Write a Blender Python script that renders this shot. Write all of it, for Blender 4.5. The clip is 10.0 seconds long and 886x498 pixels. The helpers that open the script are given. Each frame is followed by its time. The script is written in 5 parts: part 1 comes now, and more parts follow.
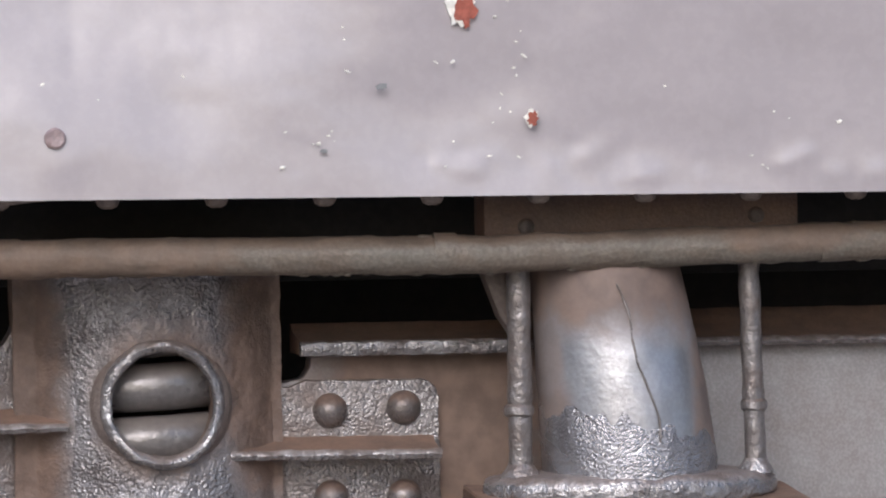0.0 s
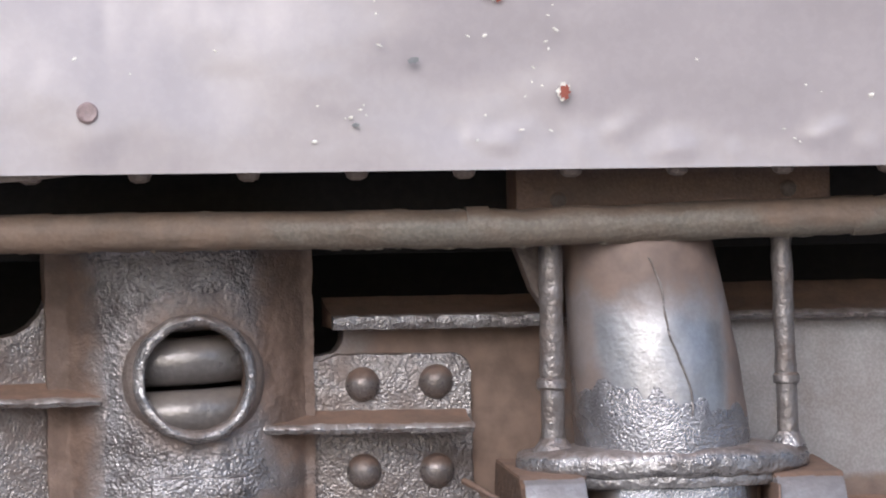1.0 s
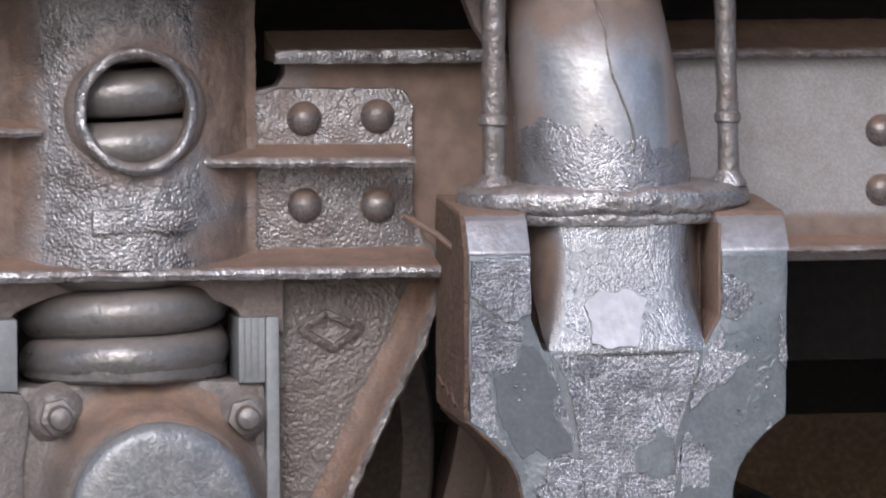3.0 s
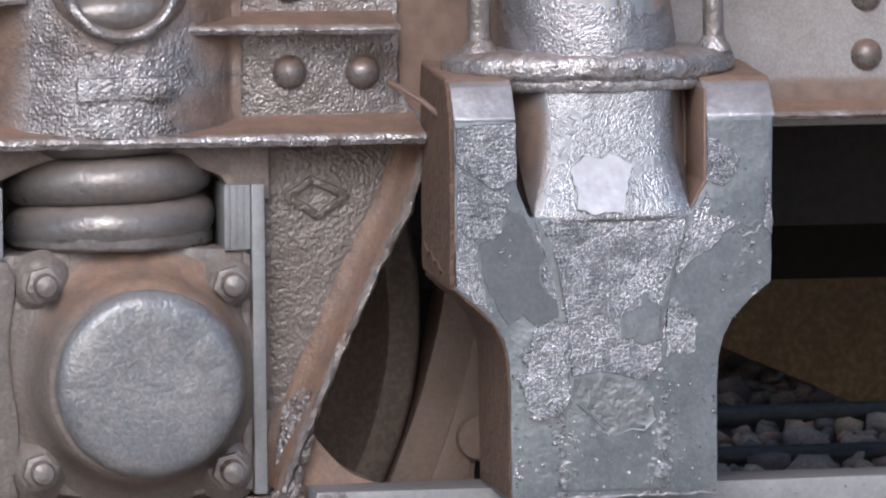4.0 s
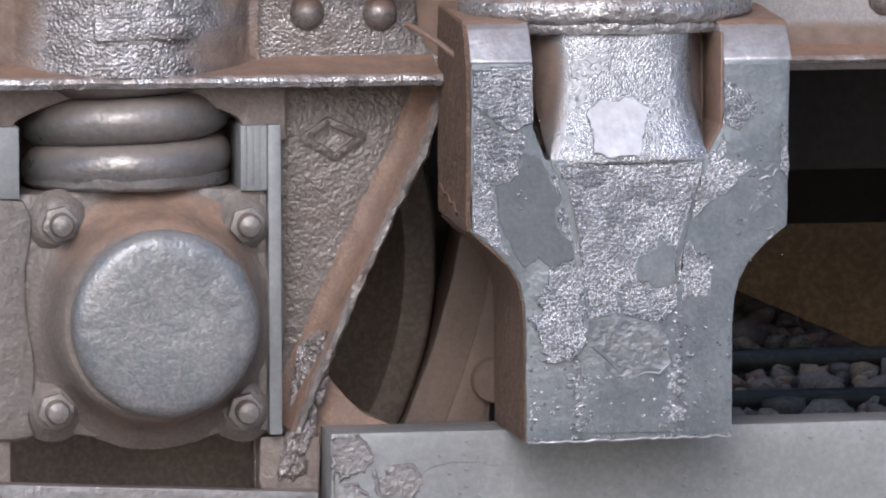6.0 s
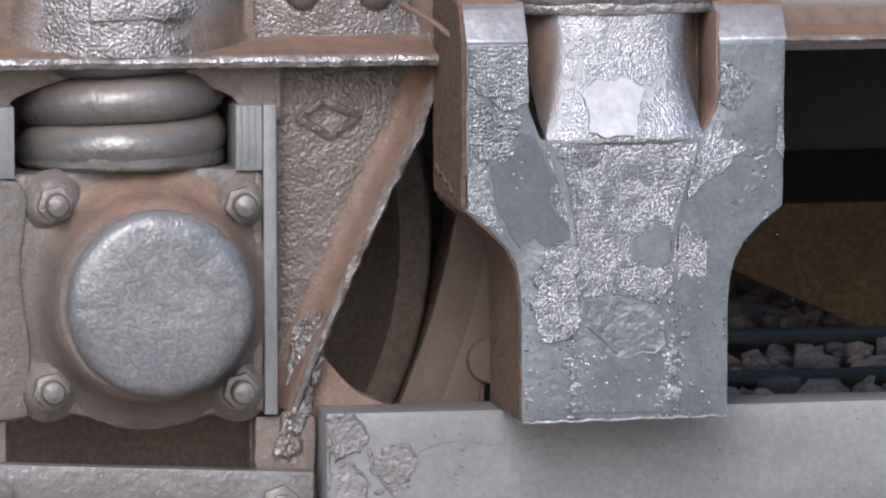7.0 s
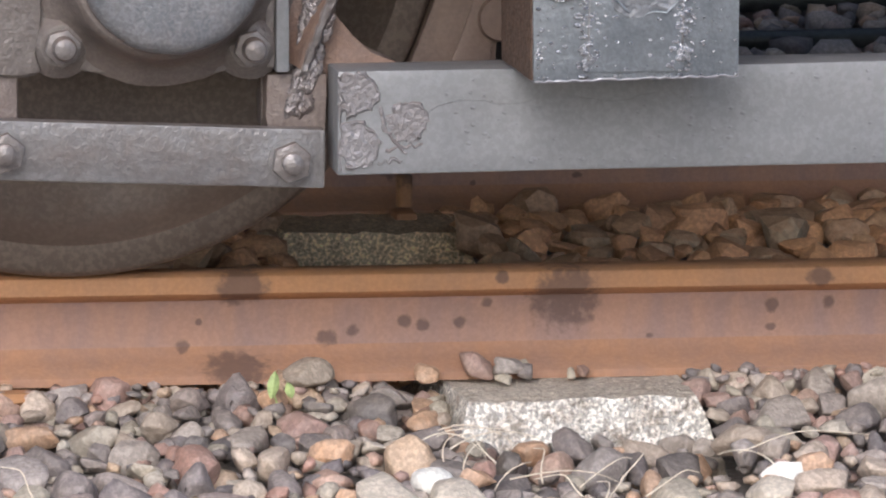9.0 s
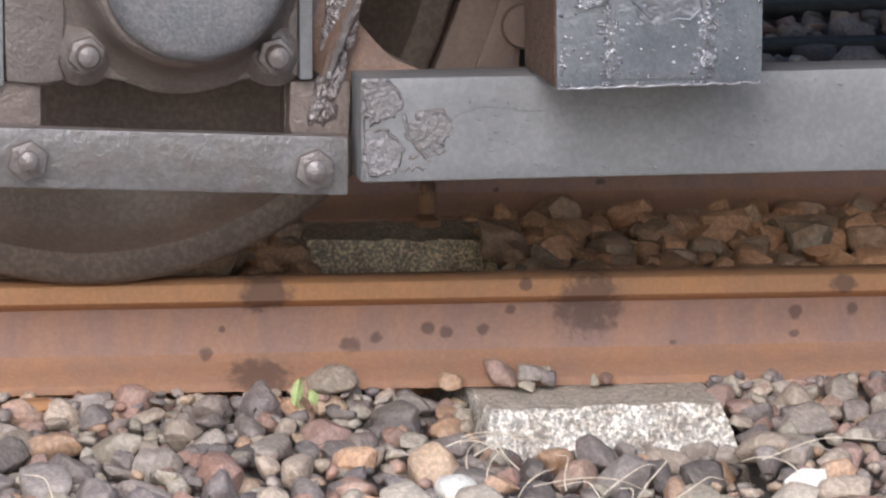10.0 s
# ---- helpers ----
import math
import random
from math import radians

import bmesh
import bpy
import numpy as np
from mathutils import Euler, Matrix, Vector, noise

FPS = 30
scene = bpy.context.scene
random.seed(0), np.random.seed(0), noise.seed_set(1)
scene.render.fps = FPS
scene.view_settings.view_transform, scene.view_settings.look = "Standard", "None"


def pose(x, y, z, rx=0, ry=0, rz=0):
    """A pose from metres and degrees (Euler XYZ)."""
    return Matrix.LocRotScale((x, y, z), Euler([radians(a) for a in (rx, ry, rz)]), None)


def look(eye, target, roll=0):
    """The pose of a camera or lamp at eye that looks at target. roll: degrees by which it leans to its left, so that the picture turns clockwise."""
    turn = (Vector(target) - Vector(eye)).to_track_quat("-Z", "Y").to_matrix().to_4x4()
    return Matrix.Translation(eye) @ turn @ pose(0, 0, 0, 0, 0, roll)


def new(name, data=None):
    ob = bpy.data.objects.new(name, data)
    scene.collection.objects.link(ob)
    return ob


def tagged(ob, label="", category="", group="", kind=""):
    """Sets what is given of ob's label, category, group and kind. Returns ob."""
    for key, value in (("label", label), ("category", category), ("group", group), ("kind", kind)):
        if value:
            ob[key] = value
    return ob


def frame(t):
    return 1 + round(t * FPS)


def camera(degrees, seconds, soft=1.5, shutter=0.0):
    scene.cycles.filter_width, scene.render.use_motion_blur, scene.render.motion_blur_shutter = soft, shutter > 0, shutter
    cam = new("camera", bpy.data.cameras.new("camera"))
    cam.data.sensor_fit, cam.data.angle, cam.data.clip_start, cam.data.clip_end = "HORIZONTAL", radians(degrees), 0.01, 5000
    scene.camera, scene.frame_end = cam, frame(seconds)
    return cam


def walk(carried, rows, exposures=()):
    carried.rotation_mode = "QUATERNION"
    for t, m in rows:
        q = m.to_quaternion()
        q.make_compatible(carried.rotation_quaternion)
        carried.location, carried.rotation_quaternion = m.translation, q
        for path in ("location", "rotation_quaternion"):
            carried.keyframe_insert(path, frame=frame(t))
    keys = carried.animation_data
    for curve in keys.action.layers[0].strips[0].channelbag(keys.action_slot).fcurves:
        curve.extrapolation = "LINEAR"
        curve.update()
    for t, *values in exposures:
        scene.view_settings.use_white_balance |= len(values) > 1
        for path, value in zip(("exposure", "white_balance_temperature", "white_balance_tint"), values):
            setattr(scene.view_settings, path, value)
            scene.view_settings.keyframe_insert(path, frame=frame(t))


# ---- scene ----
# World: x along the track, y away from the viewer, z up from the rail top.
cam = camera(8.54, 10.0, soft=2.1, shutter=0.33)
EYE = (-1.3841, -8.2707, 1.3892)
# seconds, yaw to the left, pitch up, roll
ROWS = [
    (0.0, -9.373, -1.042, -0.943),
    (0.1, -9.343, -1.099, -0.956),
    (0.2, -9.245, -1.160, -0.969),
    (0.3, -9.133, -1.158, -0.983),
    (0.4, -9.021, -1.170, -0.996),
    (0.5, -8.968, -1.191, -1.009),
    (0.6, -8.944, -1.190, -1.013),
    (0.7, -8.951, -1.204, -1.017),
    (0.8, -8.993, -1.212, -1.021),
    (0.9, -9.020, -1.261, -1.025),
    (1.0, -9.058, -1.290, -1.029),
    (1.1, -9.095, -1.319, -0.968),
    (1.2, -9.135, -1.354, -0.907),
    (1.3, -9.168, -1.403, -0.845),
    (1.4, -9.194, -1.439, -0.784),
    (1.5, -9.213, -1.484, -0.723),
    (1.6, -9.198, -1.543, -0.692),
    (1.7, -9.169, -1.606, -0.661),
    (1.8, -9.132, -1.676, -0.630),
    (1.9, -9.117, -1.787, -0.599),
    (2.0, -9.131, -2.005, -0.568),
    (2.1, -9.115, -2.338, -0.542),
    (2.2, -9.123, -2.690, -0.516),
    (2.3, -9.143, -2.899, -0.490),
    (2.4, -9.175, -3.042, -0.464),
    (2.5, -9.226, -3.180, -0.438),
    (2.6, -9.294, -3.318, -0.414),
    (2.7, -9.371, -3.472, -0.390),
    (2.8, -9.436, -3.604, -0.365),
    (2.9, -9.502, -3.748, -0.341),
    (3.0, -9.593, -3.852, -0.317),
    (3.1, -9.633, -3.968, -0.344),
    (3.2, -9.697, -4.103, -0.370),
    (4.3, -9.704, -5.513, -0.520),
    (4.4, -9.666, -5.637, -0.452),
    (4.5, -9.633, -5.778, -0.384),
    (4.6, -9.598, -5.908, -0.350),
    (4.7, -9.568, -5.989, -0.316),
    (4.8, -9.534, -5.971, -0.281),
    (4.9, -9.523, -5.854, -0.247),
    (5.0, -9.517, -5.665, -0.213),
    (5.1, -9.523, -5.580, -0.203),
    (5.2, -9.544, -5.562, -0.193),
    (5.3, -9.561, -5.560, -0.182),
    (5.4, -9.560, -5.580, -0.172),
    (5.5, -9.554, -5.611, -0.162),
    (5.6, -9.548, -5.633, -0.162),
    (5.7, -9.548, -5.661, -0.161),
    (6.8, -9.639, -5.752, -0.158),
    (6.9, -9.602, -5.806, -0.157),
    (7.0, -9.611, -5.896, -0.157),
    (7.1, -9.616, -5.991, -0.169),
    (7.2, -9.558, -6.193, -0.182),
    (7.3, -9.534, -6.630, -0.194),
    (7.4, -9.529, -6.940, -0.207),
    (7.5, -9.525, -7.152, -0.219),
    (7.6, -9.523, -7.360, -0.170),
    (7.7, -9.484, -7.542, -0.120),
    (7.8, -9.464, -7.760, -0.071),
    (7.9, -9.427, -7.995, -0.021),
    (8.0, -9.408, -8.222, 0.028),
    (8.1, -9.391, -8.449, 0.062),
    (8.2, -9.374, -8.631, 0.095),
    (8.3, -9.412, -8.938, 0.129),
    (8.4, -9.432, -9.209, 0.162),
    (8.5, -9.462, -9.347, 0.196),
    (8.6, -9.479, -9.461, 0.181),
    (8.7, -9.501, -9.400, 0.166),
    (8.8, -9.500, -9.239, 0.150),
    (8.9, -9.506, -9.199, 0.135),
    (9.0, -9.500, -9.193, 0.120),
    (9.1, -9.490, -9.205, 0.115),
    (9.2, -9.491, -9.251, 0.110),
    (9.3, -9.481, -9.307, 0.105),
    (9.4, -9.460, -9.348, 0.100),
    (9.5, -9.430, -9.385, 0.095),
    (9.6, -9.399, -9.421, 0.085),
    (9.7, -9.377, -9.393, 0.075),
    (9.8, -9.354, -9.310, 0.066),
    (9.9, -9.320, -9.221, 0.056),
    (10.0, -9.271, -9.125, 0.046),
]


def aim(yaw, pitch, roll):
    return pose(*EYE, 90 + pitch, 0, yaw) @ pose(0, 0, 0, 0, 0, roll)


walk(cam, [(t, aim(a, b, c)) for t, a, b, c in ROWS], [(0.0, -0.28, 5600, 11), (0.6, -0.18, 5600, 11), (2.0, -0.10, 5600, 11), (3.0, -0.12, 5540, 11), (4.5, 0.06, 5540, 11), (7.0, 0.10, 5560, 11), (7.5, 0.20, 5600, 11), (8.0, 0.33, 5660, 11), (8.5, 0.24, 5660, 11), (9.0, 0.03, 5660, 11), (10.0, -0.02, 5660, 11)])

# ---------------------------------------------------------------- light
world = bpy.data.worlds.new("sky")
scene.world = world
world.use_nodes = True
wn = world.node_tree.nodes
sky = wn.new("ShaderNodeTexSky")
sky.sky_type = "NISHITA"
sky.sun_disc = False
SUN_HIGH, SUN_ROUND = 35.0, 198.0
sky.sun_elevation, sky.sun_rotation = radians(SUN_HIGH), radians(SUN_ROUND)
sky.air_density, sky.dust_density, sky.ozone_density = 1.0, 4.0, 0.6
world.node_tree.links.new(sky.outputs[0], wn["Background"].inputs[0])
wn["Background"].inputs[1].default_value = 0.20
sun_data = bpy.data.lights.new("sun", "SUN")
sun_data.energy, sun_data.angle, sun_data.color = 1.1, radians(24), (1.0, 0.97, 0.94)
sun = new("sun", sun_data)
sx, sy = math.sin(radians(SUN_ROUND)), math.cos(radians(SUN_ROUND))
ch, shh = math.cos(radians(SUN_HIGH)), math.sin(radians(SUN_HIGH))
sun.matrix_world = look((sx * ch * 30, sy * ch * 30, shh * 30), (0, 0, 0))


# ---------------------------------------------------------------- materials
def material(name, base, other, dust=None, dusty=0.0, metallic=0.0, rough=0.5, grain=180.0, bump=0.3, lumps=25.0,
             lump=0.2, mix=0.5, dust_low=0.25, per_piece=None, spots=(), spot_colour=(0.03, 0.02, 0.018), voronoi=False,
             rough_spread=0.2, coat=0.0, speckle=0.16, patches=(), streak=1.0, pale=1.0):
    """Two tones mixed by a coarse noise, fine grain and lumps as relief, settled dust on faces that look up."""
    m = bpy.data.materials.new(name)
    m.use_nodes = True
    nt = m.node_tree
    nodes, links = nt.nodes, nt.links
    bsdf = nodes["Principled BSDF"]

    def put(socket, value):
        if isinstance(value, bpy.types.NodeSocket):
            links.new(value, socket)
        else:
            socket.default_value = value

    def calc(op, a, b=0.0, c=None, clamp=False):
        n = nodes.new("ShaderNodeMath")
        n.operation, n.use_clamp = op, clamp
        put(n.inputs[0], a), put(n.inputs[1], b)
        if c is not None:
            put(n.inputs[2], c)
        return n.outputs[0]

    def blend(fac, a, b):
        n = nodes.new("ShaderNodeMix")
        n.data_type = "RGBA"
        put(n.inputs[0], fac)
        put(n.inputs[6], a if isinstance(a, bpy.types.NodeSocket) else (*a, 1))
        put(n.inputs[7], b if isinstance(b, bpy.types.NodeSocket) else (*b, 1))
        return n.outputs[2]

    def span(v, a, b, c=0.0, d=1.0):
        n = nodes.new("ShaderNodeMapRange")
        n.interpolation_type = "SMOOTHSTEP"
        put(n.inputs[0], v)
        for k, w in zip((1, 2, 3, 4), (a, b, c, d)):
            put(n.inputs[k], w)
        return n.outputs[0]

    place = nodes.new("ShaderNodeNewGeometry")
    where = place.outputs["Position"]
    drawn = where
    if streak != 1.0:
        squash = nodes.new("ShaderNodeMapping")
        squash.inputs["Scale"].default_value = (1.0, 1.0, streak)
        links.new(where, squash.inputs["Vector"])
        drawn = squash.outputs[0]

    def cloud(scale, detail=3.0, rough_=0.6, source=None):
        n = nodes.new("ShaderNodeTexNoise")
        n.inputs["Scale"].default_value, n.inputs["Detail"].default_value = scale, detail
        n.inputs["Roughness"].default_value = rough_
        links.new(source or where, n.inputs["Vector"])
        return n.outputs[0]

    coarse, mid, fine = cloud(lumps * 0.45, 4, 0.6, drawn), cloud(lumps * 1.6, 3, 0.6, drawn), cloud(grain, 2)
    tone = span(calc("ADD", calc("MULTIPLY", coarse, 0.6), calc("MULTIPLY", mid, 0.4)), 0.5 - 0.2 + (0.5 - mix) * 0.3, 0.5 + 0.2 + (0.5 - mix) * 0.3)
    if per_piece:
        info = nodes.new("ShaderNodeObjectInfo") if per_piece == "object" else place
        ramp = nodes.new("ShaderNodeValToRGB")
        ramp.color_ramp.interpolation = "CONSTANT"
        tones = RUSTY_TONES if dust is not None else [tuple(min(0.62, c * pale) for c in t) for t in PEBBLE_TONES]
        while len(ramp.color_ramp.elements) < len(tones):
            ramp.color_ramp.elements.new(0.5)
        for k, (e, c) in enumerate(zip(ramp.color_ramp.elements, tones)):
            e.position, e.color = k / len(tones), (*c, 1)
        links.new(info.outputs["Random"] if per_piece == "object" else place.outputs["Random Per Island"], ramp.inputs[0])
        colour = blend(calc("MULTIPLY", tone, 0.45), ramp.outputs[0], other)
    else:
        colour = blend(tone, base, other)
    speck = span(fine, 0.35, 0.7)
    dim = nodes.new("ShaderNodeHueSaturation")
    put(dim.inputs["Color"], colour)
    put(dim.inputs["Value"], span(speck, 0.0, 1.0, 1 - speckle, 1 + speckle))
    colour = dim.outputs[0]
    bare = None
    metal, gloss = metallic, calc("ADD", rough - rough_spread / 2, calc("MULTIPLY", mid, rough_spread), clamp=True)
    if dust is not None and dusty > 0:
        split = nodes.new("ShaderNodeSeparateXYZ")
        links.new(place.outputs["Normal"], split.inputs[0])
        up = span(calc("ADD", split.outputs[2], calc("MULTIPLY", calc("SUBTRACT", mid, 0.5), 0.9)), dust_low, dust_low + 0.5)
        film = span(coarse, 0.66 - 0.28 * dusty, 0.86 - 0.22 * dusty)
        amount = calc("MAXIMUM", calc("MULTIPLY", up, min(1.0, dusty * 1.6)), calc("MULTIPLY", film, min(1.0, dusty)))
        for cx, cz, rx, rz, most in patches:
            sp = nodes.new("ShaderNodeSeparateXYZ")
            links.new(where, sp.inputs[0])
            ax = calc("DIVIDE", calc("SUBTRACT", sp.outputs[0], cx), rx)
            az = calc("DIVIDE", calc("SUBTRACT", sp.outputs[2], cz), rz)
            d = calc("ADD", calc("ADD", calc("MULTIPLY", ax, ax), calc("MULTIPLY", az, az)), calc("MULTIPLY", calc("SUBTRACT", mid, 0.5), 1.2))
            amount = calc("MAXIMUM", amount, span(d, 0.35, 1.5, most, 0.0))
        tint = blend(span(mid, 0.3, 0.7), dust, tuple(c * 0.62 for c in dust))
        colour = blend(amount, colour, tint)
        bare = calc("SUBTRACT", 1.0, calc("MULTIPLY", amount, 0.72))
        metal = calc("MULTIPLY", calc("SUBTRACT", 1.0, amount), metallic)
        gloss = calc("ADD", calc("MULTIPLY", gloss, calc("SUBTRACT", 1.0, amount)), calc("MULTIPLY", amount, 0.72), clamp=True)
    blotch = cloud(75.0, 2, 0.6) if spots else None
    for cx, cz, rx, rz in spots:
        if cx == 0 and rx == 0:
            continue
        sp = nodes.new("ShaderNodeSeparateXYZ")
        links.new(where, sp.inputs[0])
        ax = calc("DIVIDE", calc("SUBTRACT", sp.outputs[0], cx), rx)
        az = calc("DIVIDE", calc("SUBTRACT", sp.outputs[2], cz), rz)
        d = calc("ADD", calc("ADD", calc("MULTIPLY", ax, ax), calc("MULTIPLY", az, az)), calc("ADD", calc("MULTIPLY", calc("SUBTRACT", mid, 0.5), 1.2), calc("MULTIPLY", calc("SUBTRACT", blotch, 0.5), 2.2)))
        colour = blend(span(d, 0.35, 1.4, 0.74, 0.0), colour, spot_colour)
    put(bsdf.inputs["Base Color"], colour)
    put(bsdf.inputs["Metallic"], metal)
    put(bsdf.inputs["Roughness"], gloss)
    bsdf.inputs["Coat Weight"].default_value = coat
    bsdf.inputs["Coat Roughness"].default_value = 0.15
    if voronoi:
        v = nodes.new("ShaderNodeTexVoronoi")
        v.inputs["Scale"].default_value = grain
        links.new(where, v.inputs["Vector"])
        height = calc("ADD", calc("MULTIPLY", calc("SUBTRACT", 1.0, v.outputs[0]), 0.5), calc("MULTIPLY", fine, 0.9))
    else:
        height = fine
    b1 = nodes.new("ShaderNodeBump")
    b1.inputs["Strength"].default_value, b1.inputs["Distance"].default_value = bump, 0.004
    put(b1.inputs["Height"], height)
    if bare is not None:
        put(b1.inputs["Strength"], calc("MULTIPLY", bare, bump))
    b2 = nodes.new("ShaderNodeBump")
    b2.inputs["Strength"].default_value, b2.inputs["Distance"].default_value = lump, 0.02
    put(b2.inputs["Height"], mid)
    links.new(b1.outputs[0], b2.inputs["Normal"])
    links.new(b2.outputs[0], bsdf.inputs["Normal"])
    return m


PEBBLE_TONES = [(0.344, 0.281, 0.219), (0.160, 0.135, 0.132), (0.365, 0.292, 0.227), (0.380, 0.244, 0.182), (0.241, 0.201, 0.179), (0.336, 0.292, 0.230), (0.409, 0.292, 0.194), (0.263, 0.208, 0.186), (0.182, 0.154, 0.146), (0.438, 0.384, 0.311),
                (0.307, 0.194, 0.160), (0.322, 0.274, 0.234), (0.263, 0.230, 0.212), (0.424, 0.263, 0.160), (0.365, 0.322, 0.249), (0.100, 0.088, 0.088), (0.135, 0.115, 0.115), (0.120, 0.105, 0.098), (0.300, 0.170, 0.130)]
RUSTY_TONES = [(0.56, 0.31, 0.16), (0.36, 0.25, 0.16), (0.60, 0.34, 0.17), (0.48, 0.285, 0.165), (0.30, 0.24, 0.165), (0.58, 0.40, 0.235)]
DUST = (0.182, 0.118, 0.085)
M_PANEL = material("pale_gloss_paint", (0.355, 0.320, 0.330), (0.380, 0.345, 0.350), metallic=0.0, rough=0.24, grain=60, bump=0.03,
                   lumps=3.5, lump=0.30, coat=0.6, speckle=0.02, rough_spread=0.06)
M_CAST = material("dusty_cast_steel", (0.30, 0.285, 0.285), (0.17, 0.145, 0.135), DUST, 0.45, 0.6, 0.27, 230, 0.55, 24, 0.15, speckle=0.10, voronoi=True)
M_PED = material("rough_brown_casting", (0.128, 0.110, 0.103), (0.098, 0.080, 0.071), (0.165, 0.112, 0.084), 0.40, 0.30, 0.36, 165, 0.45, 20, 0.20, speckle=0.10, voronoi=True)
M_PIPE = material("scaly_brown_pipe", (0.165, 0.130, 0.100), (0.155, 0.143, 0.120), (0.20, 0.128, 0.088), 0.36, 0.1, 0.52, 190, 0.35, 12, 0.4, speckle=0.12,
                  patches=[(-0.60, 1.25, 0.22, 0.05, 0.6), (0.36, 1.26, 0.10, 0.03, 0.7)])
M_ROD = material("brown_silver_rod", (0.25, 0.235, 0.232), (0.165, 0.14, 0.128), DUST, 0.36, 0.50, 0.32, 190, 0.40, 45, 0.25, speckle=0.08)
M_CRUST = material("pebbled_duct_paint", (0.40, 0.395, 0.41), (0.24, 0.23, 0.24), DUST, 0.18, 0.75, 0.27, 250, 0.65, 14, 0.12, speckle=0.06, voronoi=True)
M_ORANGE = material("orange_dusted_steel", (0.205, 0.128, 0.090), (0.155, 0.108, 0.088), DUST, 0.35, 0.05, 0.6, 220, 0.4, 26, 0.2, speckle=0.10)
M_WELD = material("lumpy_weld_paint", (0.24, 0.23, 0.235), (0.19, 0.175, 0.175), DUST, 0.30, 0.3, 0.40, 150, 0.4, 60, 0.35, speckle=0.06)
M_RIVET = material("smooth_rivet_steel", (0.20, 0.18, 0.175), (0.15, 0.128, 0.118), (0.215, 0.135, 0.098), 0.50, 0.5, 0.28, 140, 0.12, 60, 0.12, speckle=0.05, dust_low=0.10)
M_POT = material("speckled_housing_steel", (0.40, 0.39, 0.40), (0.13, 0.115, 0.112), DUST, 0.14, 0.65, 0.18, 220, 0.80, 20, 0.18, speckle=0.10, voronoi=True,
                 patches=[(-0.65, 1.02, 0.060, 0.30, 0.9), (-0.315, 1.08, 0.075, 0.20, 0.9), (-0.462, 1.050, 0.100, 0.105, 0.85), (-0.30, 0.86, 0.10, 0.04, 0.8)])
M_EDGE = material("worn_silver_edge", (0.46, 0.45, 0.455), (0.20, 0.182, 0.178), (0.24, 0.15, 0.105), 0.30, 0.72, 0.24, 210, 0.60, 36, 0.32, speckle=0.10)
M_BROWN = material("brown_dusted_steel", (0.145, 0.115, 0.10), (0.19, 0.157, 0.142), DUST, 0.42, 0.15, 0.46, 160, 0.40, 22, 0.24, speckle=0.10)
M_BOSS = material("orange_dusted_boss", (0.135, 0.112, 0.098), (0.165, 0.142, 0.130), (0.27, 0.165, 0.112), 0.38, 0.15, 0.46, 160, 0.35, 22, 0.22, speckle=0.10, patches=[(-0.44, 0.640, 0.12, 0.030, 0.75)])
M_SILVER = material("pebbled_silver_paint", (0.41, 0.415, 0.435), (0.145, 0.15, 0.163), DUST, 0.08, 0.78, 0.22, 265, 0.95, 22, 0.16, voronoi=True, speckle=0.14)
M_SMOOTH = material("smooth_silver_paint", (0.39, 0.385, 0.405), (0.31, 0.305, 0.325), DUST, 0.22, 0.60, 0.36, 150, 0.20, 26, 0.14, speckle=0.04)
M_BARE = material("bare_grey_steel", (0.138, 0.154, 0.170), (0.205, 0.222, 0.238), None, 0, 0.4, 0.36, 160, 0.22, 34, 0.13, speckle=0.08)
M_BAR = material("grey_painted_steel", (0.190, 0.195, 0.202), (0.228, 0.230, 0.236), DUST, 0.12, 0.2, 0.46, 130, 0.14, 14, 0.12, dust_low=0.45, speckle=0.06)
M_NUT = material("dusty_nut_steel", (0.20, 0.185, 0.18), (0.15, 0.13, 0.12), DUST, 0.35, 0.35, 0.38, 150, 0.25, 40, 0.2, speckle=0.08)
M_TOPDUST = material("orange_settled_dust", (0.27, 0.165, 0.115), (0.19, 0.128, 0.098), DUST, 0.25, 0.0, 0.72, 160, 0.16, 20, 0.16, speckle=0.07)
M_LIP = material("worn_grey_lip", (0.235, 0.22, 0.215), (0.15, 0.125, 0.112), DUST, 0.30, 0.35, 0.42, 170, 0.5, 40, 0.35, speckle=0.10)
M_CRUSTWELD = material("glossy_weld_lumps", (0.27, 0.25, 0.25), (0.15, 0.125, 0.115), DUST, 0.30, 0.5, 0.26, 120, 0.35, 60, 0.5, speckle=0.08)
M_SHOE = material("brown_brake_iron", (0.165, 0.116, 0.090), (0.130, 0.095, 0.078), DUST, 0.30, 0.1, 0.55, 150, 0.25, 14, 0.14, speckle=0.07)
M_SIDE = material("rough_rust_side", (0.125, 0.074, 0.048), (0.085, 0.054, 0.038), (0.17, 0.095, 0.060), 0.30, 0.0, 0.85, 170, 0.7, 45, 0.5, speckle=0.12)
M_BOX = material("grey_dusted_casting", (0.160, 0.143, 0.132), (0.122, 0.103, 0.093), (0.175, 0.138, 0.117), 0.40, 0.15, 0.46, 180, 0.40, 20, 0.28, speckle=0.10)
M_DARKBARE = material("dark_bare_steel", (0.105, 0.113, 0.127), (0.145, 0.152, 0.166), None, 0, 0.4, 0.38, 160, 0.10, 30, 0.06, speckle=0.06)
M_BARELUMPS = material("dull_lumpy_paint", (0.15, 0.158, 0.172), (0.22, 0.226, 0.24), None, 0, 0.45, 0.33, 120, 0.25, 40, 0.28, speckle=0.10)
